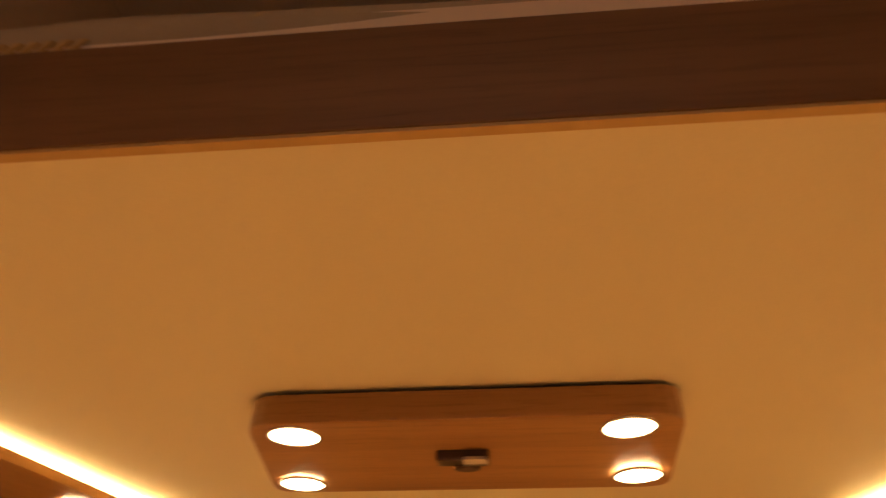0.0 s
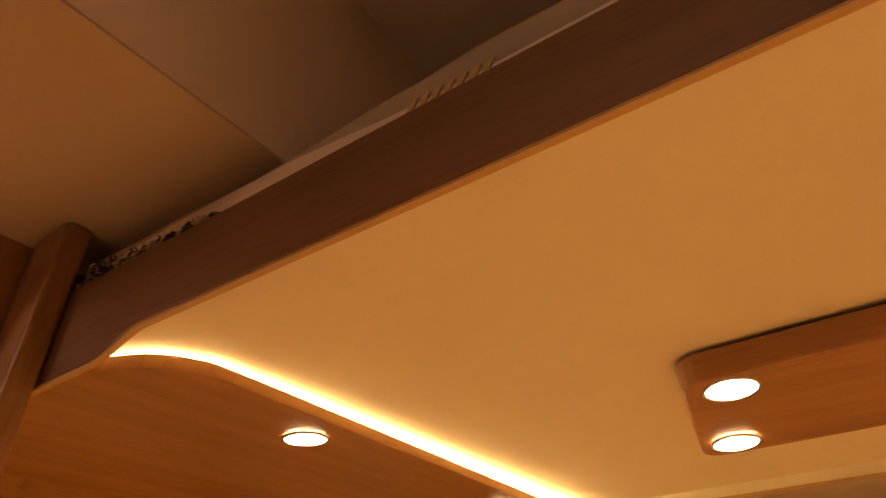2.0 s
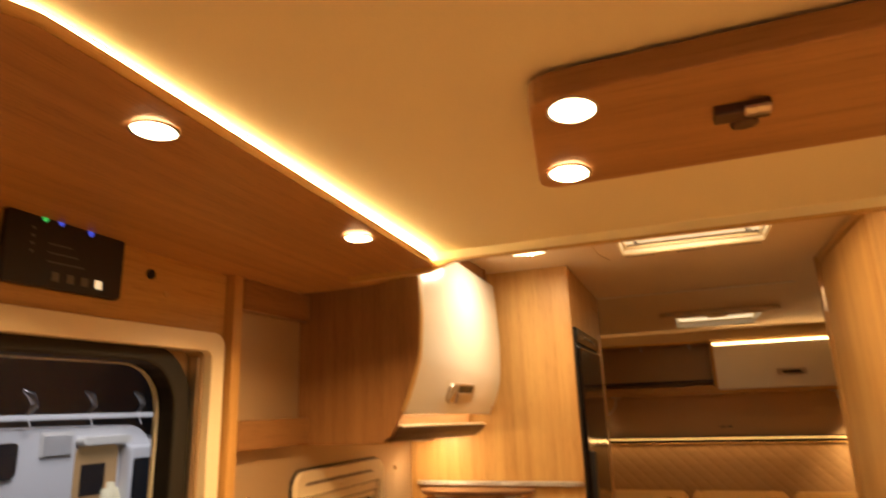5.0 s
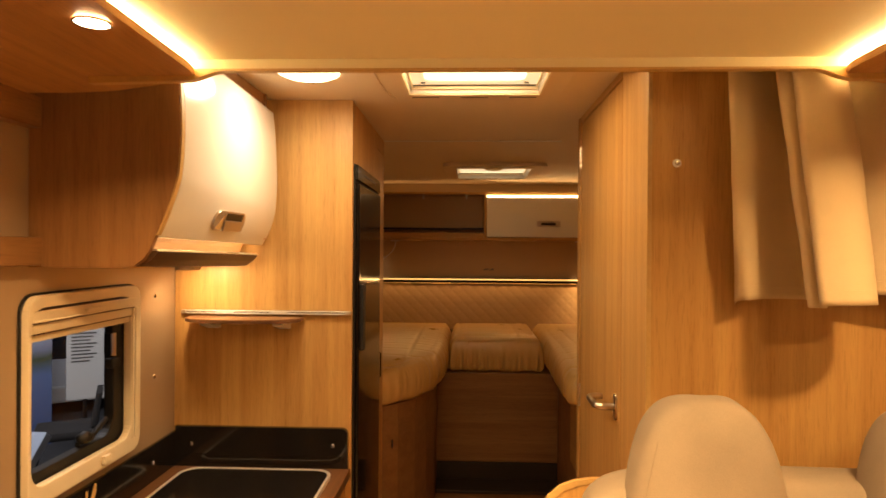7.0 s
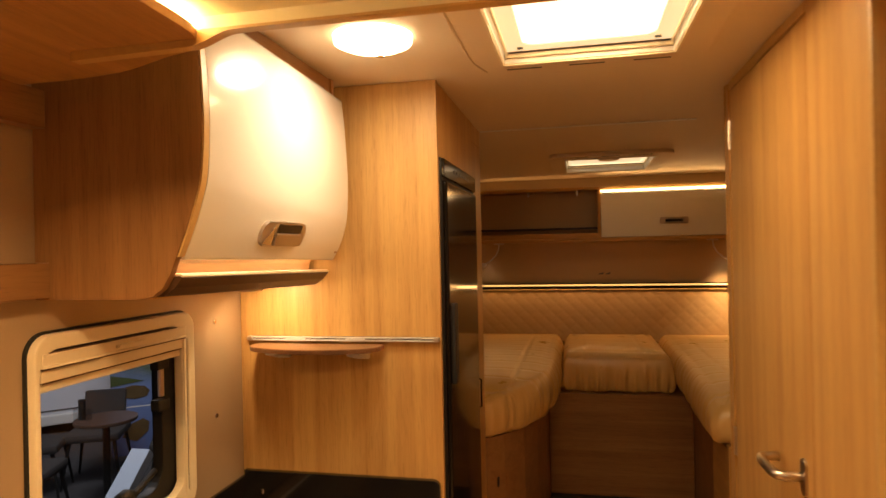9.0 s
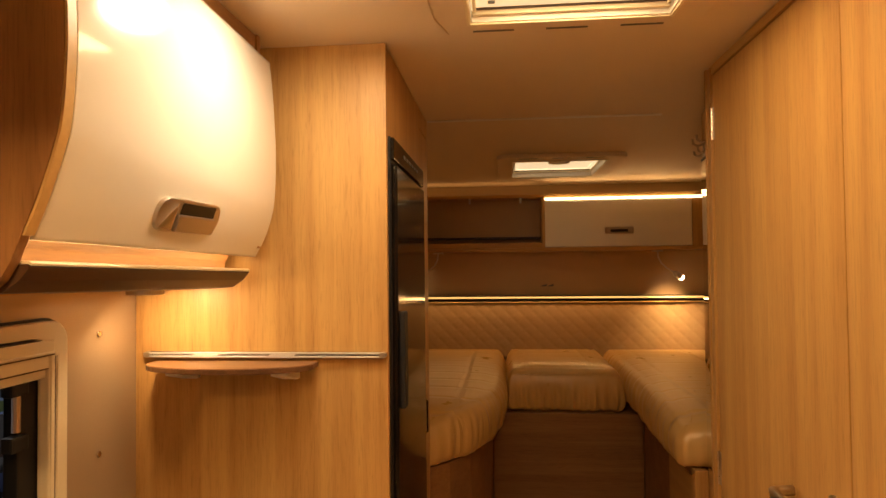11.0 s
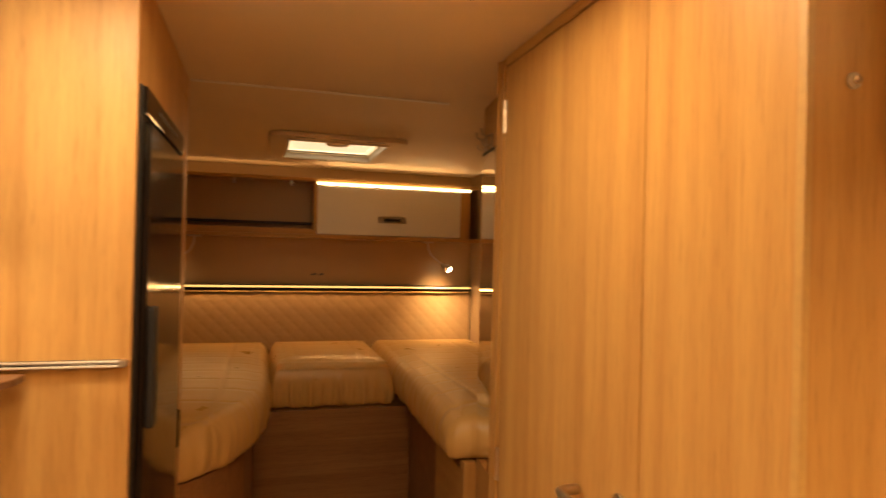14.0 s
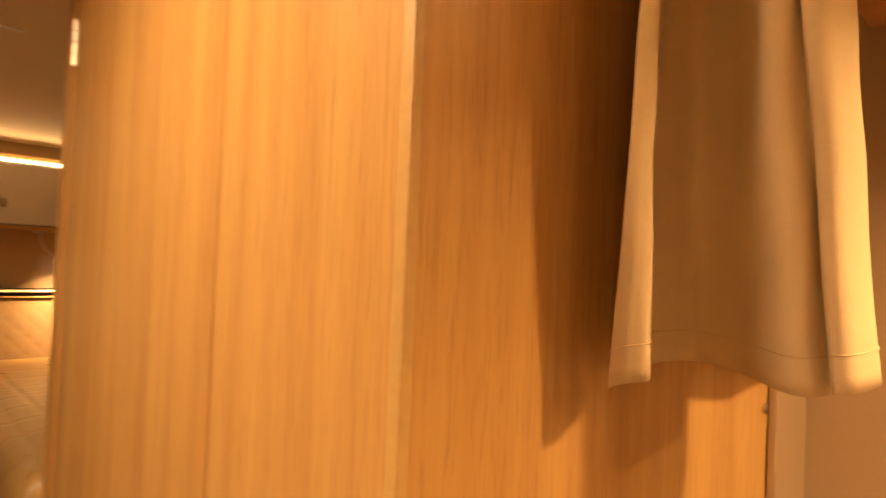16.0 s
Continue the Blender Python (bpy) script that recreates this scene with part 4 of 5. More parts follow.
part("knob", disc(0.135, 3.722, TOP - 0.026, 0.050, 0.008, bevel=0.002), ROOF, h2, "round pull plate")
# pale arched rib of the ceiling moulding beside the front hatch
part("rib", tube([(-0.262, 1.62, TOP - 0.0105), (-0.267, 1.80, TOP - 0.0105), (-0.262, 1.99, TOP - 0.0105), (-0.240, 2.075, TOP - 0.0105)], 0.0025, 8), ROOF, h1, "", True)

# ---- washroom: door wall and partition ----
DX = 0.398
PY = 1.478
setting("partition", box(DX - 0.0225, XR, PY, PY + 0.03, 0, TOP - 0.001, 0.001), WOOD_Z, "elm partition wall of the washroom", "wall")
setting("partition_edge", box(DX - 0.0290, DX - 0.019, PY - 0.001, PY + 0.011, 0, TOP - 0.001, 0.002), EDGE, "pale rounded edge strip of the partition", "trim")
setting("washroom_wall", box(DX + 0.004, DX + 0.03, PY + 0.03, 2.43, 0, TOP - 0.001, 0.001), WOOD_Z, "elm washroom wall along the aisle", "wall")
setting("washroom_return", box(DX - 0.006, 0.50, 2.4305, 2.445, 0, TOP - 0.001, 0.001), WOOD_Z, "elm return behind the door jamb", "wall")
setting("washroom_wall_set_back", prism([(0.470, 2.4455), (0.5345, 2.93), (0.56, 2.93), (0.50, 2.4455)], "z", 0, TOP - 0.001), WOOD_Z, "elm wall set back beside the bed", "wall")
setting("washroom_wall_rear", box(0.5605, XR, 2.905, 2.93, 0, TOP - 0.001, 0.001), WOOD_Z, "elm rear wall of the washroom", "wall")
setting("washroom_fixed_panel", prism([(DX - 0.0278, PY + 0.0115), (DX - 0.004, 1.797), (DX + 0.004, 1.797), (DX + 0.004, PY + 0.0115)], "z", 0.02, TOP - 0.002), WOOD_Z, "narrow fixed elm panel beside the door", "panel")
setting("door_gap", box(DX + 0.0, DX + 0.0045, 1.7975, 2.392, 0.02, 1.978, 0), SHADED_Z, "dark shadow gap round the washroom door", "trim")
setting("door_header", box(DX - 0.005, DX + 0.0038, 1.799, 2.395, 1.9755, TOP - 0.002, 0.0015), WOOD_Y, "elm strip above the washroom door", "panel")
wd = thing("washroom_door", DX, 2.1, 0.0, "closed elm washroom door with a nickel lever", "door", kind="structure")
part("leaf", box(DX - 0.004, DX + 0.0035, 1.8000, 2.385, 0.02, 1.970, 0.0015), WOOD_Z, wd)
for z in (1.850, 1.0, 0.3):
    hg = part("hinge", box(DX - 0.0055, DX - 0.004, 2.378, 2.394, z - 0.040, z + 0.040, 0.0005), NICKEL, wd, "nickel hinge")
    for k in range(4):
        part("knuckle", tube([(DX - 0.0075, 2.387, z - 0.039 + 0.02 * k), (DX - 0.0075, 2.387, z - 0.021 + 0.02 * k)], 0.0032, 8), NICKEL, hg)
lv = part("lever", tube([(DX - 0.006, 1.847, 1.094), (DX - 0.040, 1.847, 1.094), (DX - 0.052, 1.853, 1.094), (DX - 0.057, 1.868, 1.094), (DX - 0.057, 1.945, 1.094), (DX - 0.052, 1.962, 1.094), (DX - 0.038, 1.968, 1.094), (DX - 0.016, 1.968, 1.094)], 0.0095, 12), NICKEL, wd, "curved nickel lever", True)
part("rosette", prism(rounded(1.832, 1.862, 1.058, 1.13, 0.0145), "x", DX - 0.0095, DX - 0.004, 0.0015), NICKEL, wd, "long nickel rosette")
setting("door_jamb", box(DX - 0.006, DX + 0.004, 2.400, 2.425, 0, 1.995, 0.002), WOOD_Z, "upright elm jamb behind the washroom door", "trim")
mr = thing("wall_mirror", 0.50, 2.68, 0.84, "tall mirror on the set-back washroom wall", "mirror")
part("glass", prism([(0.4700, 2.46), (0.5300, 2.926), (0.5338, 2.926), (0.4720, 2.46)], "z", 0.84, 1.838), MIRROR, mr)
part("frame_edge", prism([(0.4690, 2.46), (0.5292, 2.928), (0.5340, 2.928), (0.4720, 2.46)], "z", 1.8385, 1.846), TOE, mr, "dark top edge")
hk = thing("coat_hook", 0.52, 2.87, 1.85, "dark metal double coat hook on the wall", "hook")
for x, y in ((0.5180, 2.815), (0.5270, 2.885)):
    part("plate", box(x - 0.003, x + 0.006, y - 0.010, y + 0.010, 1.850, 1.895, 0.001), NICKEL, hk)
    part("prong", tube([(x - 0.002, y, 1.89), (x - 0.020, y, 1.884), (x - 0.034, y, 1.892), (x - 0.036, y, 1.908)], 0.0042, 7), NICKEL, hk)
    part("prong", tube([(x - 0.002, y, 1.862), (x - 0.018, y, 1.850), (x - 0.030, y, 1.856), (x - 0.032, y, 1.868)], 0.0036, 7), NICKEL, hk)
kn = thing("curtain_stud", 0.430, PY, 1.706, "small chrome press stud on the partition", "stud")
part("base", disc(0.430, PY - 0.0005, 1.706, 0.009, -0.004, "y", bevel=0.001), NICKEL, kn)
part("button", disc(0.430, PY - 0.0045, 1.706, 0.005, -0.005, "y", bevel=0.0015), CHROME, kn, "", True)
setting("window_reveal_east", box(0.985, XR, PY - 0.012, PY - 0.002, 0.6, 1.845, 0.002), WALL, "pale upright strip at the end of the partition", "trim")
screw(0.972, PY - 0.001, 1.335, "y")

# curtain that hangs before the partition
cu = thing("curtain", 0.64, 1.42, 1.43, "ecru linen curtain bunched in folds under the soffit", "curtain")


def mixw(a, b, w):
    return a + (b - a) * w


HEM = [(0.537, 1.437), (0.541, 1.424), (0.556, 1.416), (0.600, 1.442), (0.655, 1.456), (0.700, 1.446), (0.690, 1.408), (0.664, 1.376), (0.637, 1.349),
       (0.639, 1.333), (0.656, 1.327), (0.658, 1.3225), (0.643, 1.318), (0.650, 1.306), (0.700, 1.303), (0.745, 1.320), (0.768, 1.360), (0.752, 1.400)]
HEAD = [(0.497, 1.385), (0.515, 1.392), (0.548, 1.417), (0.590, 1.440), (0.630, 1.450), (0.655, 1.440), (0.640, 1.412), (0.610, 1.392), (0.576, 1.374),
        (0.581, 1.365), (0.602, 1.361), (0.604, 1.3565), (0.595, 1.352), (0.602, 1.338), (0.640, 1.330), (0.682, 1.345), (0.702, 1.375), (0.692, 1.410)]
HEM_LINE, HEAD_LINE = curve(HEM, 170), curve(HEAD, 170)


def folded(u, v, z0=1.418, z1=1.95):
    """Cloth that runs in deep folds: a turned edge, a hollow, a narrow ridge and a broad panel, gathered at its head."""
    k = u * (len(HEM_LINE) - 1)
    i = min(int(k), len(HEM_LINE) - 2)
    w = k - i
    a = Vector(HEM_LINE[i]).lerp(Vector(HEM_LINE[i + 1]), w)
    b = Vector(HEAD_LINE[i]).lerp(Vector(HEAD_LINE[i + 1]), w)
    p = a.lerp(b, v)
    x = p.x + 0.014 * math.sin(math.pi * v) * max(0.0, (u - 0.80) / 0.2) + 0.0025 * wavy(3 * u, 2.0 * v, 1.3, 2.2)
    y = p.y + 0.003 * wavy(2.4 * u, 2.6 * v, 5.1, 2.4)
    y += 0.022 * v ** 4 * math.exp(-((u - 0.875) / 0.022) ** 2) + 0.012 * v ** 3 * math.exp(-((u - 0.93) / 0.018) ** 2)
    z = z0 + (z1 - z0) * v + (0.004 * math.sin(9 * u) - 0.006 * math.exp(-u / 0.03)) * (1 - v) ** 2
    return (x, y, z)


def side_fall(u, v):
    """The last length of cloth, behind the folds and close to the wall."""
    x = mixw(mixw(0.735, 0.690, v), mixw(0.945, 0.915, v), u)
    y = 1.412 - 0.010 * math.sin(math.pi * u) + 0.008 * math.sin(9 * u + 0.6) * (0.4 + 0.6 * v) + 0.002 * wavy(2.5 * u, 2.2 * v, 4.4, 2.6)
    return (x, y, 1.431 + 0.519 * v + 0.004 * math.sin(5 * u) * (1 - v) ** 2)


def cloth(name, fn, nu, nv, label=""):
    m = grid(nu, nv, fn)
    bmesh.ops.recalc_face_normals(m, faces=m.faces)
    ob = part(name, m, CURTAIN, cu, label, True)
    s = ob.modifiers.new("thickness", "SOLIDIFY")
    s.thickness, s.offset = 0.0018, 0.0
    return ob


for fn, nu in ((folded, 230), (side_fall, 60)):
    cloth("panel", fn, nu, 44)
    seam = [Vector(fn(i / 120, 0.052)) for i in range(121)]
    m = bmesh.new()
    for side in (1, -1):
        line = []
        for i, p in enumerate(seam):
            d = seam[min(i + 1, 120)] - seam[max(i - 1, 0)]
            line.append(p + side * 0.0013 * Vector((d.y, -d.x, 0)).normalized())
        tube(line, 0.0006, 5, m)
    part("hem_seam", m, CURTAIN, cu, "stitched hem seam", True)

# ---- seating: bench back and side cushion ----
def pillow(nu, nv, f, name, parent, label=""):
    m = grid(nu, nv, f)
    bmesh.ops.remove_doubles(m, verts=m.verts, dist=1e-4)
    return part(name, m, SUEDE, parent, label, True)


def puffed(cx, cy, cz, sx, sy, sz, n=3.2, taper=0.0, lean=0.0):
    """A stuffed block with round edges; taper narrows its top, lean tips it back."""
    def f(u, v):
        a, b = 2 * math.pi * u, math.pi * (v - 0.5)

        def p(c, e):
            return math.copysign(abs(c) ** e, c)
        e = 2 / n
        x, y, z = p(math.cos(b), e) * p(math.cos(a), e), p(math.cos(b), e) * p(math.sin(a), e), p(math.sin(b), e)
        k = 1 - taper * max(0.0, (z + 1) / 2) ** 2
        return (cx + sx * x * k, cy + sy * y + lean * z, cz + sz * z + 0.003 * wavy(x * 2, y * 2, z * 2))
    return f


bench = thing("bench_seat", 0.5, 1.2, 0.0, "beige suede bench seat with a rounded backrest", "seat")
for x in (0.408, 0.822):
    pillow(56, 34, puffed(x, 1.25, 1.026 - 0.012 * (x > 0.5), 0.150, 0.075, 0.232, 3.6, 0.28, 0.02), "backrest", bench, "rounded beige headrest cushion")
    sd = [(x - 0.122, 1.198, 0.86), (x - 0.130, 1.195, 1.0), (x - 0.118, 1.199, 1.10), (x - 0.096, 1.206, 1.195)]
    part("seam", tube(sd, 0.0007, 6), SUEDE, bench)
pillow(40, 24, puffed(0.60, 1.30, 0.925, 0.40, 0.075, 0.182, 5.0, 0.0, 0.02), "back_cushion", bench)
pillow(40, 20, puffed(0.65, 1.02, 0.52, 0.42, 0.25, 0.075, 5.0), "seat_cushion", bench)
part("seat_box", box(0.24, XR - 0.002, 0.80, 1.474, 0.0, 0.44, 0.004), WOOD_X, bench)
o = [(0.125, 0.445), (0.98, 0.445), (0.98, 1.062), (0.24, 1.062), (0.205, 1.057), (0.175, 1.045), (0.150, 1.023), (0.133, 0.99), (0.125, 0.94)]
part("back_panel", prism(o, "y", 1.385, 1.405, 0.003), WOOD_Z, bench, "elm back panel with a round corner")
part("panel_edge", ring([(x - 0.003 * (x < 0.5), z + 0.003 * (z > 0.5)) for x, z in o], [(x + 0.006 * (x < 0.5), z - 0.006 * (z > 0.5)) for x, z in o], "y", 1.383, 1.3845), EDGE, bench, "pale edge band")
so = thing("side_cushion", 0.97, 0.5, 0.0, "beige suede side seat against the wall", "seat")
part("box_base", box(0.66, XR - 0.002, 0.2, 0.795, 0.0, 0.44, 0.004), WOOD_X, so)
pillow(40, 20, puffed(0.88, 0.50, 0.52, 0.21, 0.29, 0.075, 5.0), "seat_cushion", so)

# ---- bedroom ----
BT = 0.995


def bed_outline(s):
    if s > 0:
        return [(XL + 0.01, 2.93), (-0.45, 2.93), (-0.385, 2.955), (-0.31, 3.02), (-0.235, 3.13), (-0.18, 3.27), (-0.145, 3.45), (-0.13, 3.7), (-0.128, 4.68), (XL + 0.01, 4.68)]
    return [(0.440, 2.937), (XR - 0.01, 2.937), (XR - 0.01, 4.68), (0.458, 4.68), (0.455, 3.7), (0.442, 3.3)]


def quilt_block(outline, z0, z1, name, parent, label, wave=0.006, power=1.4, pitch=0.055, sag=None):
    """A soft quilted mattress: its outline swelled, with stitched seams and gathered sides."""
    n = 300
    pts = [Vector((*p, 0)) for p in outline]
    seg = [(pts[i], pts[(i + 1) % len(pts)]) for i in range(len(pts))]
    lens = [(b - a).length for a, b in seg]
    total, loop = sum(lens), []
    for k in range(n):
        d = total * k / n
        for (a, b), L in zip(seg, lens):
            if d <= L:
                loop.append(a.lerp(b, d / L))
                break
            d -= L
    for _ in range(16):
        loop = [(loop[i - 1] + 2 * loop[i] + loop[(i + 1) % n]) / 4 for i in range(n)]
    c = sum(loop, Vector()) / n
    m = bmesh.new()
    rows = []
    prof = [(-0.040, 0.0), (-0.014, 0.05), (-0.002, 0.14), (0.005, 0.28), (0.008, 0.45), (0.004, 0.60), (-0.008, 0.73), (-0.026, 0.84), (-0.052, 0.93), (-0.090, 0.985)]
    prof = [(1.0, 0.62 * o, h) for o, h in prof] + [(1 - j / 34, -0.058 * (1 - j / 34), min(1.0, 0.985 + 0.006 * j)) for j in range(1, 34)]
    for k, off, h in prof:
        row = []
        for i, p in enumerate(loop):
            t = (loop[(i + 1) % n] - loop[i - 1]).normalized()
            out = Vector((t.y, -t.x, 0))
            s = total * i / n
            q = c + (p - c) * k + out * off
            z = z0 + (z1 - z0) * h
            if h < 0.95:
                ph = 2 * math.pi * s / pitch + 2.6 * math.sin(s * 7.0)
                g = math.sin(ph) + 0.55 * math.sin(0.43 * ph + 1.7 * math.sin(s * 4.0 + h))
                q = q + out * wave * g * (1 - h) ** power * (0.30 + 0.70 * min(1.0, h / 0.22))
                z += 0.003 * math.sin(2 * math.pi * s / 0.21) * (1 - h)
            else:
                puff = (abs(math.sin(math.pi * (q.y + 0.02 * math.sin(5 * q.x)) / 0.165)) * abs(math.sin(math.pi * (q.x + 0.05) / 0.27))) ** 0.7
                z += 0.0022 * (puff - 0.8) + 0.008 * wavy(q.x, q.y, 4.0, 1.6) - 0.012 * k ** 6
            if sag:
                z -= 0.040 * h * math.exp(-((q.x - sag[0]) ** 2 + (q.y - sag[1]) ** 2) / 0.012)
            row.append(m.verts.new((q.x, q.y, z)))
        rows.append(row)
    for a, b in zip(rows, rows[1:]):
        for i in range(n):
            m.faces.new((a[i], a[(i + 1) % n], b[(i + 1) % n], b[i]))
    m.faces.new(rows[0])
    m.faces.new(rows[-1])
    return part(name, m, SATIN, parent, label, True)


lb = thing("single_bed", -0.6, 3.8, 0.0, "single bed with a champagne satin quilted cover", "bed", "single beds")
quilt_block(bed_outline(1), 0.80, BT, "quilted_mattress", lb, "champagne satin quilted cover", 0.010, 0.8, 0.052, (-0.40, 2.95))
part("base", prism([(XL + 0.002, 2.925), (-0.43, 2.935), (-0.33, 3.03), (-0.26, 3.15), (-0.215, 3.30), (-0.19, 3.5), (-0.19, 3.896), (XL + 0.002, 3.896)], "z", 0.0, 0.798, 0.003), SHADED_X, lb, "elm bed base")
part("switch", box(-0.356, -0.350, 2.99, 3.015, 0.60, 0.635, 0.002), RUBBER, lb)
rb = thing("single_bed", 0.78, 3.8, 0.0, "single bed with a champagne satin quilted cover", "bed", "single beds")
quilt_block(bed_outline(-1), 0.818, BT, "quilted_mattress", rb, "champagne satin quilted cover", 0.007, 1.0, 0.07, (0.44, 2.94))
part("base", box(0.537, XR - 0.002, 2.955, 3.896, 0.0, 0.803, 0.003), SHADED_X, rb, "elm bed base")
part("corner_post", box(0.492, 0.536, 2.935, 2.975, 0.0, 0.815, 0.003), WOOD_Z, rb, "elm corner post")
part("drawer", box(0.5315, 0.5365, 2.99, 3.42, 0.42, 0.74, 0.002), WOOD_Y, rb, "elm drawer front")
part("drawer_knob", disc(0.5313, 3.05, 0.40, 0.011, -0.01, "x"), CHROME, rb)
mb = thing("middle_mattress", 0.16, 4.3, 0.80, "satin middle cushion with a gathered front", "mattress")
quilt_block([(-0.118, 3.905), (0.445, 3.905), (0.445, 4.68), (-0.118, 4.68)], 0.778, BT + 0.003, "cushion", mb, "", 0.030, 3.0, 0.046)
part("piping", tube([(-0.09, 3.898, 0.962), (0.10, 3.893, 0.964), (0.25, 3.893, 0.964), (0.42, 3.898, 0.962)], 0.0022, 6), SATIN, mb, "stitched seam")
st = thing("bed_steps", 0.16, 3.8, 0.0, "elm front panel and step between the beds", "steps")
part("front_panel", box(-0.188, 0.535, 3.898, 3.915, 0.24, 0.772, 0.002), SHADED_X, st)
part("platform", box(-0.188, 0.535, 3.916, 4.72, 0.0, 0.771, 0), WOOD_X, st)
part("tread", box(-0.188, 0.535, 3.70, 3.897, 0.121, 0.14, 0.003), TOE, st, "dark step tread")
part("riser", box(-0.188, 0.535, 3.72, 3.897, 0.0, 0.120, 0.002), SHADED_X, st)
# Thin dark sheet between tread and front panel, drawn in place of a hollow.
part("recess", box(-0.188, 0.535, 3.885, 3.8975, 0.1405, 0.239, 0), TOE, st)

# rear wall: quilted pad, light strips, shelf and locker
pad = thing("headboard_pad", MID, 4.7, 0.96, "quilted beige headboard pad along the rear wall", "headboard")
S = 0.042
def diamond(u, v):
    x, z = XL + 0.01 + (XR - XL - 0.02) * u, 0.93 + 0.325 * v
    a, b = (x + z) / (2 * S), (x - z) / (2 * S)
    d = min(abs(a - round(a)), abs(b - round(b))) * 2
    return (x, 4.715 - 0.0038 * min(1.0, d * 2.2) ** 0.6, z)


part("cushion", grid(260, 44, diamond), plain("beige_quilted_vinyl", (0.47, 0.33, 0.18), 0.30, 0.08, 400.0, 0.08), pad, "", True)
part("backing", box(XL + 0.002, XR - 0.002, 4.716, 4.748, 0.9, 1.262, 0), SUEDE, pad)
rs = thing("rear_light_strip", MID, 4.7, 1.28, "thin warm light strip above the headboard", "light strip")
part("diffuser", box(XL + 0.01, XR - 0.01, 4.690, 4.700, 1.291, 1.301, 0.001), LED_REAR, rs)
part("channel", box(XL + 0.005, XR - 0.005, 4.7005, 4.748, 1.268, 1.306, 0.001), FRIDGE, rs, "dark glossy channel")
part("lower_lip", box(XL + 0.005, XR - 0.005, 4.692, 4.7003, 1.264, 1.271, 0.001), EDGE, rs)
setting("rear_panel", box(XL + 0.002, XR - 0.002, 4.735, 4.748, 1.307, 1.595, 0), REAR, "smooth beige rear panel", "panel")
for i in range(2):
    tagged(part("wall_mark", prism([(0.10 + 0.045 * i, 1.363), (0.135 + 0.045 * i, 1.363), (0.145 + 0.04 * i, 1.378), (0.118 + 0.045 * i, 1.373)], "y", 4.731, 4.7345), KEY_GREY), "small dark emblem shape on the rear panel", "emblem", "rear emblem")
lk = thing("overhead_locker", 0.55, 4.6, 1.6, "overhead locker with a cream flap and light strip", "locker")
part("flap", box(0.125, 0.985, 4.585, 4.603, 1.605, 1.882, 0.004), GLOSS, lk, "cream flap")
part("side", box(0.105, 0.1235, 4.59, 4.745, 1.60, 1.905, 0.002), WOOD_Z, lk)
part("side", box(0.987, 1.045, 4.59, 4.745, 1.60, 1.905, 0.002), WOOD_Z, lk)
part("light", box(0.125, 1.045, 4.583, 4.595, 1.888, 1.902, 0.001), mat("locker_led", (1, 0.86, 0.6), 0.5, emit=7.0, emit_color=(1.0, 0.70, 0.32)), lk, "bright light strip")
h = part("handle", prism(rounded(0.478, 0.645, 1.680, 1.720, 0.008), "y", 4.578, 4.5848, 0.002), NICKEL, lk, "flat nickel handle")
part("grip", box(0.51, 0.612, 4.5765, 4.5785, 1.690, 1.706, 0.0005), RUBBER, h)
osf = thing("open_shelf", -0.4, 4.65, 1.6, "open elm shelf above the bed", "shelf")
part("board", box(XL + 0.002, XR - 0.002, 4.56, 4.747, 1.580, 1.600, 0.003), WOOD_X, osf)
part("front_lip", box(XL + 0.002, 0.104, 4.565, 4.58, 1.6005, 1.632, 0.003), WOOD_X, osf)
part("back", box(XL + 0.002, 0.104, 4.735, 4.747, 1.6005, 1.905, 0), REAR, osf)
part("inner_board", box(XL + 0.002, 0.104, 4.66, 4.734, 1.66, 1.672, 0.001), TOE, osf)
part("top_board", box(XL + 0.002, XR - 0.002, 4.60, 4.747, 1.906, 1.925, 0.003), WOOD_X, osf)
part("top_led", box(XL + 0.01, XR - 0.01, 4.70, 4.715, 1.9255, 1.930, 0), LED_REAR, osf, "hidden light strip")
for x in (-0.33, -0.02):
    part("peg", box(x - 0.006, x + 0.006, 4.60, 4.612, 1.875, 1.9055, 0.001), NICKEL, osf)


def reading(x, s):
    t = thing("reading_lamp", x, 4.56, 1.58, "gooseneck reading lamp under the shelf", "reading lamp", "reading lamps")
    part("mount", box(x - 0.03, x + 0.03, 4.565, 4.60, 1.570, 1.5795, 0.002), NICKEL, t)
    pts = [(x, 4.58, 1.57), (x + 0.004 * s, 4.578, 1.535), (x + 0.02 * s, 4.57, 1.50), (x + 0.05 * s, 4.556, 1.47), (x + 0.085 * s, 4.55, 1.447)]
    part("neck", tube(pts, 0.0045, 8), NICKEL, t, "", True)
    hd = part("head", tube([pts[-1], (x + 0.10 * s, 4.552, 1.437), (x + 0.122 * s, 4.556, 1.420)], [0.010, 0.018, 0.021], 16), NICKEL, t, "", True)
    part("lens", disc(x + 0.124 * s, 4.545, 1.419, 0.017, 0.004, "y"), BULB, hd, "glowing lens")


reading(0.78, 1)
reading(-0.525, -1)


# ---- outside, seen through door and window ----
HZ = -0.60
setting("hall_floor", box(-16, XL - 0.3, -8, 16, HZ - 0.05, HZ, 0), HALL_FLOOR, "dark grey exhibition hall carpet", "floor")
setting("hall_wall", box(-16.1, -16, -8, 16, HZ, 7, 0), HALL_WALL, "far dark hall wall", "wall")
setting("hall_wall_end", box(-16, -1.5, 16, 16.1, HZ, 7, 0), HALL_WALL, "dark end wall of the hall", "wall")
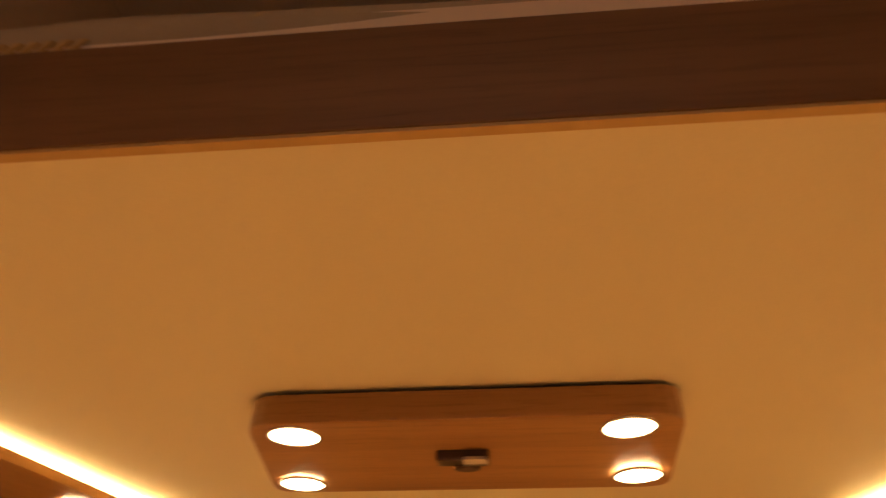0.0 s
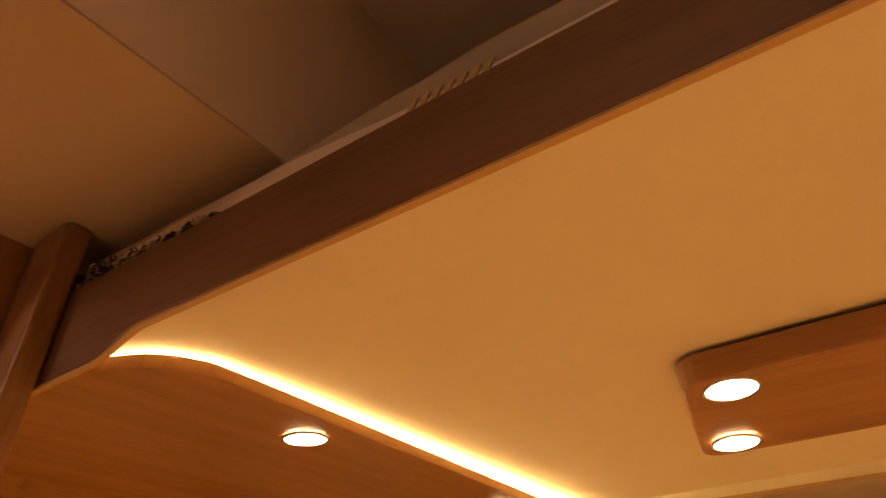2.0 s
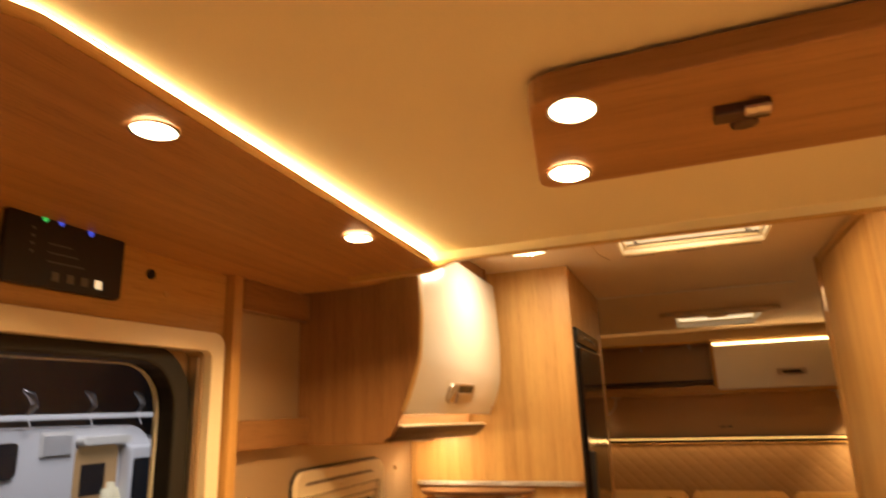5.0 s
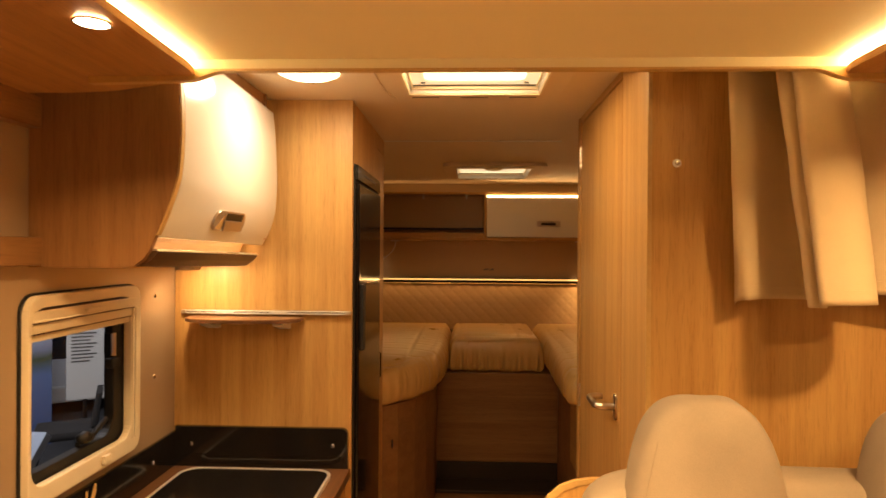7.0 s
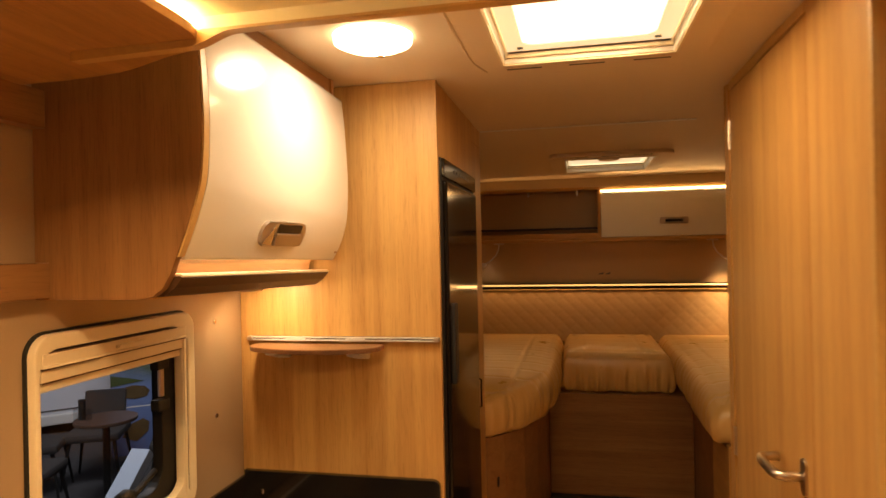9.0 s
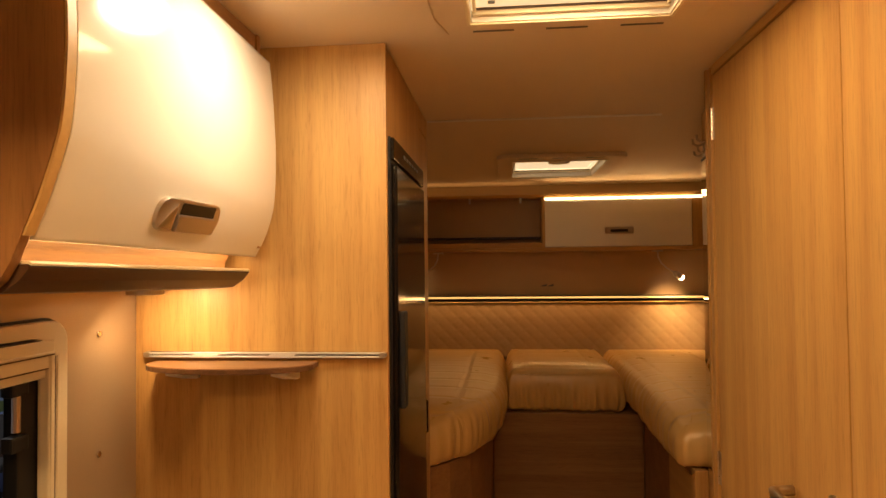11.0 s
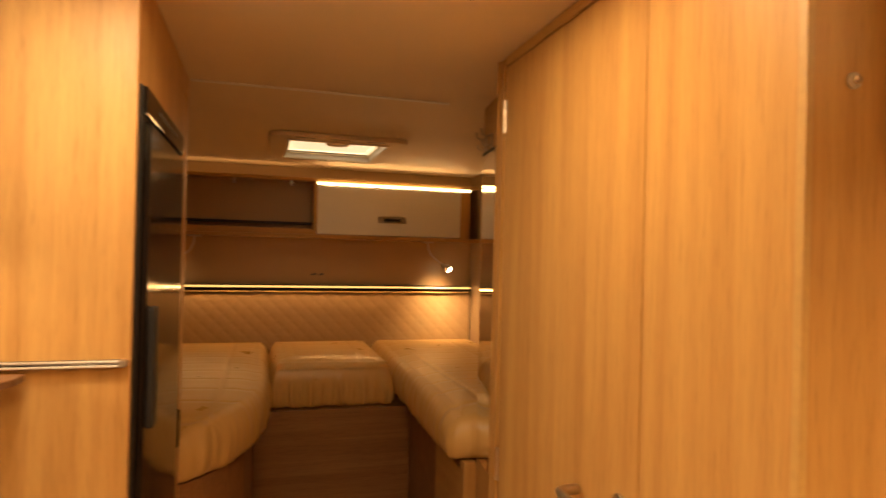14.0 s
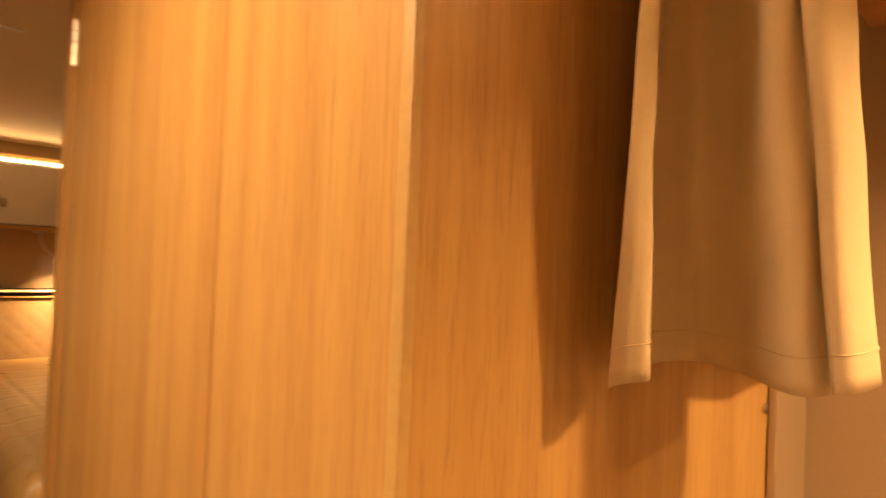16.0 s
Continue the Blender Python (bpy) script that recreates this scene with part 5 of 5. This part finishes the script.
setting("hall_ceiling", box(-16.1, XL - 0.3, -8, 16, 7, 7.1, 0), HALL_WALL, "dark hall roof", "ceiling")


def motorhome(y0, y1, x, top):
    t = thing("motorhome", x, (y0 + y1) / 2, HZ, "white motorhome parked in the exhibition hall", "motorhome", "parked motorhomes")
    o = [(y0, HZ + 0.35), (y1, HZ + 0.35), (y1, top - 0.30)] + [(y1 - 0.30 + 0.30 * math.cos(a * math.pi / 16), top - 0.30 + 0.30 * math.sin(a * math.pi / 16)) for a in range(9)] + [(y0, top)]
    part("body", prism(o, "x", x - 2.1, x, 0.03), CAR_WHITE, t)
    return t


mh = motorhome(1.2, 5.0, -5.0, 1.50)
part("window", prism(rounded(3.15, 3.64, 1.13, 1.40, 0.05), "x", -5.0, -4.975), TINTED, mh, "dark tinted window")
vent = part("vent", box(-4.999, -4.985, 3.83, 4.12, 1.27, 1.46, 0.004), WHITE, mh, "white slatted vent")
for i in range(7):
    part("slat", box(-4.9848, -4.970, 3.845, 4.105, 1.283 + 0.024 * i, 1.294 + 0.024 * i, 0.001), CAR_WHITE, vent)
# Flat panel; its own glow replaces the lamps inside the other motorhome.
dr = part("doorway", prism(rounded(4.16, 4.595, -0.25, 1.33, 0.06), "x", -5.0, -4.99), mat("glowing_interior_wood", (0.45, 0.27, 0.12), 0.5, emit=0.25), mh, "open doorway drawn as a glowing wooden panel")
part("awning_lip", prism(rounded(4.15, 4.66, 1.34, 1.41, 0.035), "x", -5.0, -4.90, 0.01), WHITE, mh)
part("dark_niche", box(-4.988, -4.98, 4.22, 4.46, 0.92, 1.18, 0), TINTED, mh)
for k in range(3):
    part("cushion", tube([(-4.97, 4.47 + 0.045 * k, 0.62), (-4.96, 4.48 + 0.045 * k, 0.80), (-4.97, 4.47 + 0.05 * k, 0.96 + 0.05 * (k == 1))], [0.05, 0.065, 0.03], 10), LINER, mh, "cream cushion in the doorway", True)
od = part("open_door", box(-5.0, -4.86, 4.62, 4.98, -0.25, 1.31, 0.03), CAR_WHITE, mh, "white open door leaf")
part("door_window", prism(rounded(4.65, 4.85, 0.55, 1.20, 0.03), "x", -4.859, -4.85), TINTED, od)
tr = part("roof_rail", box(-5.0, -4.94, 2.0, 5.15, 1.56, 1.605, 0.008), CAR_WHITE, mh, "white roof rail")
for y in (3.66, 4.22, 4.75):
    part("wrapping", tube([(-4.97, y, 1.60), (-4.95, y + 0.05, 1.68), (-4.96, y + 0.02, 1.76), (-4.97, y - 0.05, 1.80)], [0.018, 0.028, 0.034, 0.012], 8), FILM, tr, "crumpled clear plastic wrapping")
    part("tie", tube([(-4.94, y, 1.57), (-4.935, y + 0.03, 1.50)], 0.006, 6), CAR_WHITE, tr)
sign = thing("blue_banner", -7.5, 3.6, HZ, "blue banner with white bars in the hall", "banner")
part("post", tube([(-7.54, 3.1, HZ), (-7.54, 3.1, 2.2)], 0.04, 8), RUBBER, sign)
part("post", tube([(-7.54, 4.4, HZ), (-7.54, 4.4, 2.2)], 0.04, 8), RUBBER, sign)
# The cloth is no lamp; its glow replaces hall light falling on it.
part("cloth", box(-7.52, -7.5, 3.0, 4.49, 1.60, 2.24, 0), mat("blue_glowing_print", (0.02, 0.08, 0.45), 0.6, emit=0.45), sign)
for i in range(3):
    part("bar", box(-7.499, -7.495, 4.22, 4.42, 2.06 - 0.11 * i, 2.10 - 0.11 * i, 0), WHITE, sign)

# a white van, table, chairs, photo wall beyond the kitchen window
van = thing("white_van", 0, 0, 0, "white van behind the cafe table", "van")
part("body", prism([(-1.6, 0.28), (0.72, 0.28), (0.78, 0.44), (0.80, 0.70), (0.79, 0.86), (0.62, 0.92), (0.33, 1.00), (0.20, 1.08), (0.0, 1.40), (-0.2, 1.9), (-1.6, 1.95)], "y", 0.0, 1.9, 0.05), CAR_WHITE, van)
part("side_window", prism([(0.0, 0.80), (0.22, 0.79), (0.28, 0.82), (0.28, 0.94), (0.24, 0.98), (0.0, 1.00)], "y", -0.008, 0.001, 0.002), TINTED, van, "dark side window")
part("panel_line", box(-1.55, 0.78, -0.006, 0.001, 0.735, 0.760, 0), KEY_GREY, van)
part("moulding", box(-1.55, 0.74, -0.010, 0.001, 0.36, 0.375, 0.002), KEY_GREY, van)
part("sill", box(-1.6, 0.74, -0.03, 0.02, 0.20, 0.32, 0.02), WHITE, van)
van.matrix_world = pose(-6.15, 6.55, HZ, 0, 0, 43.8)
ph = thing("photo_wall", 0, 0, 0, "photo wall with a lake and snowy mountains", "poster")


def landscape():
    m = mat("lake_print", (0.2, 0.3, 0.5), 0.5)
    v = place(m, (1, 1, 1))
    n = noised(m, v, 1.6, 5.0)
    sep = node(m, "ShaderNodeSeparateXYZ")
    link(m, v, sep.inputs[0])
    a = node(m, "ShaderNodeMath")
    a.operation = "MULTIPLY_ADD"
    a.inputs[1].default_value, a.inputs[2].default_value = 0.5, 0.12
    link(m, sep.outputs[2], a.inputs[0])
    s = node(m, "ShaderNodeMath")
    s.operation = "MULTIPLY_ADD"
    s.inputs[1].default_value = 0.22
    link(m, n, s.inputs[0])
    link(m, a.outputs[0], s.inputs[2])
    col = ramp(m, s.outputs[0], [(0.0, (0.10, 0.14, 0.30)), (0.30, (0.16, 0.22, 0.42)), (0.42, (0.10, 0.12, 0.05)), (0.46, (0.25, 0.27, 0.36)), (0.56, (0.55, 0.57, 0.66)), (0.62, (0.16, 0.24, 0.5)), (1.0, (0.10, 0.18, 0.45))])
    link(m, col, shade(m).inputs["Base Color"])
    return m


part("print", box(-0.26, 0.34, 0.0, 0.04, 0.0, 2.0, 0), landscape(), ph)
ROCK = plain("ochre_print", (0.13, 0.075, 0.020), 0.6, 0.5, 40.0, 0.0, 12.0)
part("rock", prism([(-0.17, 0.68), (-0.14, 0.62), (-0.02, 0.60), (0.09, 0.62), (0.12, 0.68), (0.07, 0.73), (-0.05, 0.75), (-0.13, 0.73)], "y", -0.006, -0.001), ROCK, ph, "ochre rock shape in the photo")
part("rock_below", prism([(-0.16, 0.20), (-0.02, 0.14), (0.10, 0.24), (0.11, 0.34), (0.05, 0.38), (-0.06, 0.34)], "y", -0.006, -0.001), ROCK, ph, "ochre rock shape in the photo")
part("bank", prism([(-0.26, 0.75), (0.06, 0.79), (-0.08, 0.83), (-0.26, 0.87)], "y", -0.006, -0.001), mat("green_print", (0.06, 0.08, 0.02), 0.6), ph, "green bank in the photo")
part("lake_line", box(-0.18, 0.14, -0.003, -0.0005, 0.510, 0.522, 0), WHITE, ph, "pale line in the photo")
part("title_bar", box(-0.12, 0.24, -0.004, -0.001, 1.19, 1.24, 0), WHITE, ph)
for i in range(3):
    part("bar", box(-0.16, 0.12 - 0.04 * i, -0.004, -0.001, 1.09 - 0.045 * i, 1.105 - 0.045 * i, 0), WHITE, ph)
ph.matrix_world = pose(-4.72, 6.45, HZ, 0, 0, 38.0)


nt = thing("notice_stand", 0, 0, 0, "white printed notice on a stand in the hall", "sign")
part("sheet", box(-0.16, 0.16, 0.0, 0.012, 0.62, 1.45, 0.002), WHITE, nt)
for i in range(12):
    part("bar", box(-0.12, 0.10 - 0.03 * (i % 3), -0.002, -0.0005, 1.36 - 0.034 * i, 1.374 - 0.034 * i, 0), KEY_GREY, nt)
part("stem", tube([(0, 0.02, 0.0), (0, 0.02, 0.63)], 0.02, 8), RUBBER, nt)
part("foot", disc(0, 0.02, 0.0, 0.15, 0.015), RUBBER, nt)
nt.matrix_world = pose(-3.75, 6.12, HZ, 0, 0, 34)
v2 = thing("white_camper_nose", 0, 0, 0, "rounded white front of another motorhome", "motorhome", "parked motorhomes")
part("body", prism([(-0.9, 0.3), (0.9, 0.3), (0.95, 0.9), (0.8, 1.5), (0.5, 2.3), (-0.5, 2.3), (-0.8, 1.5), (-0.95, 0.9)], "y", 0.0, 2.5, 0.15), CAR_WHITE, v2)
part("windscreen", prism([(-0.72, 1.05), (0.72, 1.05), (0.55, 1.6), (-0.55, 1.6)], "y", -0.012, 0.0), TINTED, v2)
part("bumper", box(-0.95, 0.95, -0.06, 0.1, 0.25, 0.55, 0.04), WHITE, v2)
for sx in (-1, 1):
    part("headlight", box(0.62 * sx - 0.17, 0.62 * sx + 0.17, -0.03, 0.02, 0.66, 0.86, 0.03), GLASS, v2)
v2.matrix_world = pose(-5.0, 7.75, HZ, 0, 0, 34) @ Matrix.Diagonal((0.68, 0.68, 0.68, 1))


def chair(x, y, turn):
    t = thing("cafe_chair", x, y, HZ, "grey upholstered chair with dark legs", "chair", "chairs round the cafe table")
    m0 = []
    m0.append(part("seat", box(x - 0.24, x + 0.24, y - 0.24, y + 0.24, HZ + 0.42, HZ + 0.50, 0.03), GREY_FABRIC, t))
    m0.append(part("backrest", prism([(y - 0.26, HZ + 0.50), (y - 0.20, HZ + 0.50), (y - 0.25, HZ + 0.81), (y - 0.30, HZ + 0.81)], "x", x - 0.19, x + 0.19, 0.03), GREY_FABRIC, t))
    for sx in (-1, 1):
        for sy in (-1, 1):
            part("leg", tube([(x + 0.19 * sx, y + 0.19 * sy, HZ + 0.43), (x + 0.25 * sx, y + 0.25 * sy, HZ)], [0.018, 0.010], 8), RUBBER, t)
    t.matrix_world = Matrix.Translation((x, y, HZ)) @ Matrix.Rotation(radians(turn), 4, "Z")
    return t


tb = thing("cafe_table", -4.05, 5.2, HZ, "round brown cafe table on one dark leg", "table")
part("top", disc(-4.05, 5.2, HZ + 0.72, 0.25, 0.03, bevel=0.006, sides=40), BROWN_TOP, tb)
part("leg", tube([(-4.05, 5.2, HZ + 0.02), (-4.05, 5.2, HZ + 0.72)], 0.03, 12), RUBBER, tb)
part("foot", disc(-4.05, 5.2, HZ + 0.001, 0.24, 0.02, bevel=0.005), RUBBER, tb)
for x, y, a in ((-4.57, 5.70, 205), (-4.32, 4.62, 20), (-3.62, 5.62, 120), (-4.85, 5.25, -60)):
    chair(x, y, a)
for x, r, hh, mm in ((-4.27, 0.03, 0.10, GLASS), (-4.22, 0.028, 0.17, RUBBER), (-4.16, 0.03, 0.09, GLASS)):
    g = thing("table_glass", x, 5.12, HZ + 0.75, "small drinking vessel on the cafe table", "glass", "table glasses")
    part("vessel", tube([(x, 5.12, HZ + 0.7505), (x, 5.12, HZ + 0.75 + hh)], r, 14), mm, g)
# Slanted bar of unknown use; the stand below it is added.
bn = thing("slanted_bar", -2.3, 3.6, HZ, "slanted pale blue bar outside, on an added stand", "display board")
part("board", prism([(2.9, -0.26), (2.96, -0.27), (3.70, 0.40), (3.66, 0.44)], "x", -2.56, -2.44, 0.004), mat("pale_blue_board", (0.45, 0.52, 0.62), 0.5), bn)
part("stand", tube([(-2.5, 3.4, HZ), (-2.5, 3.4, 0.12)], 0.03, 10), RUBBER, bn)
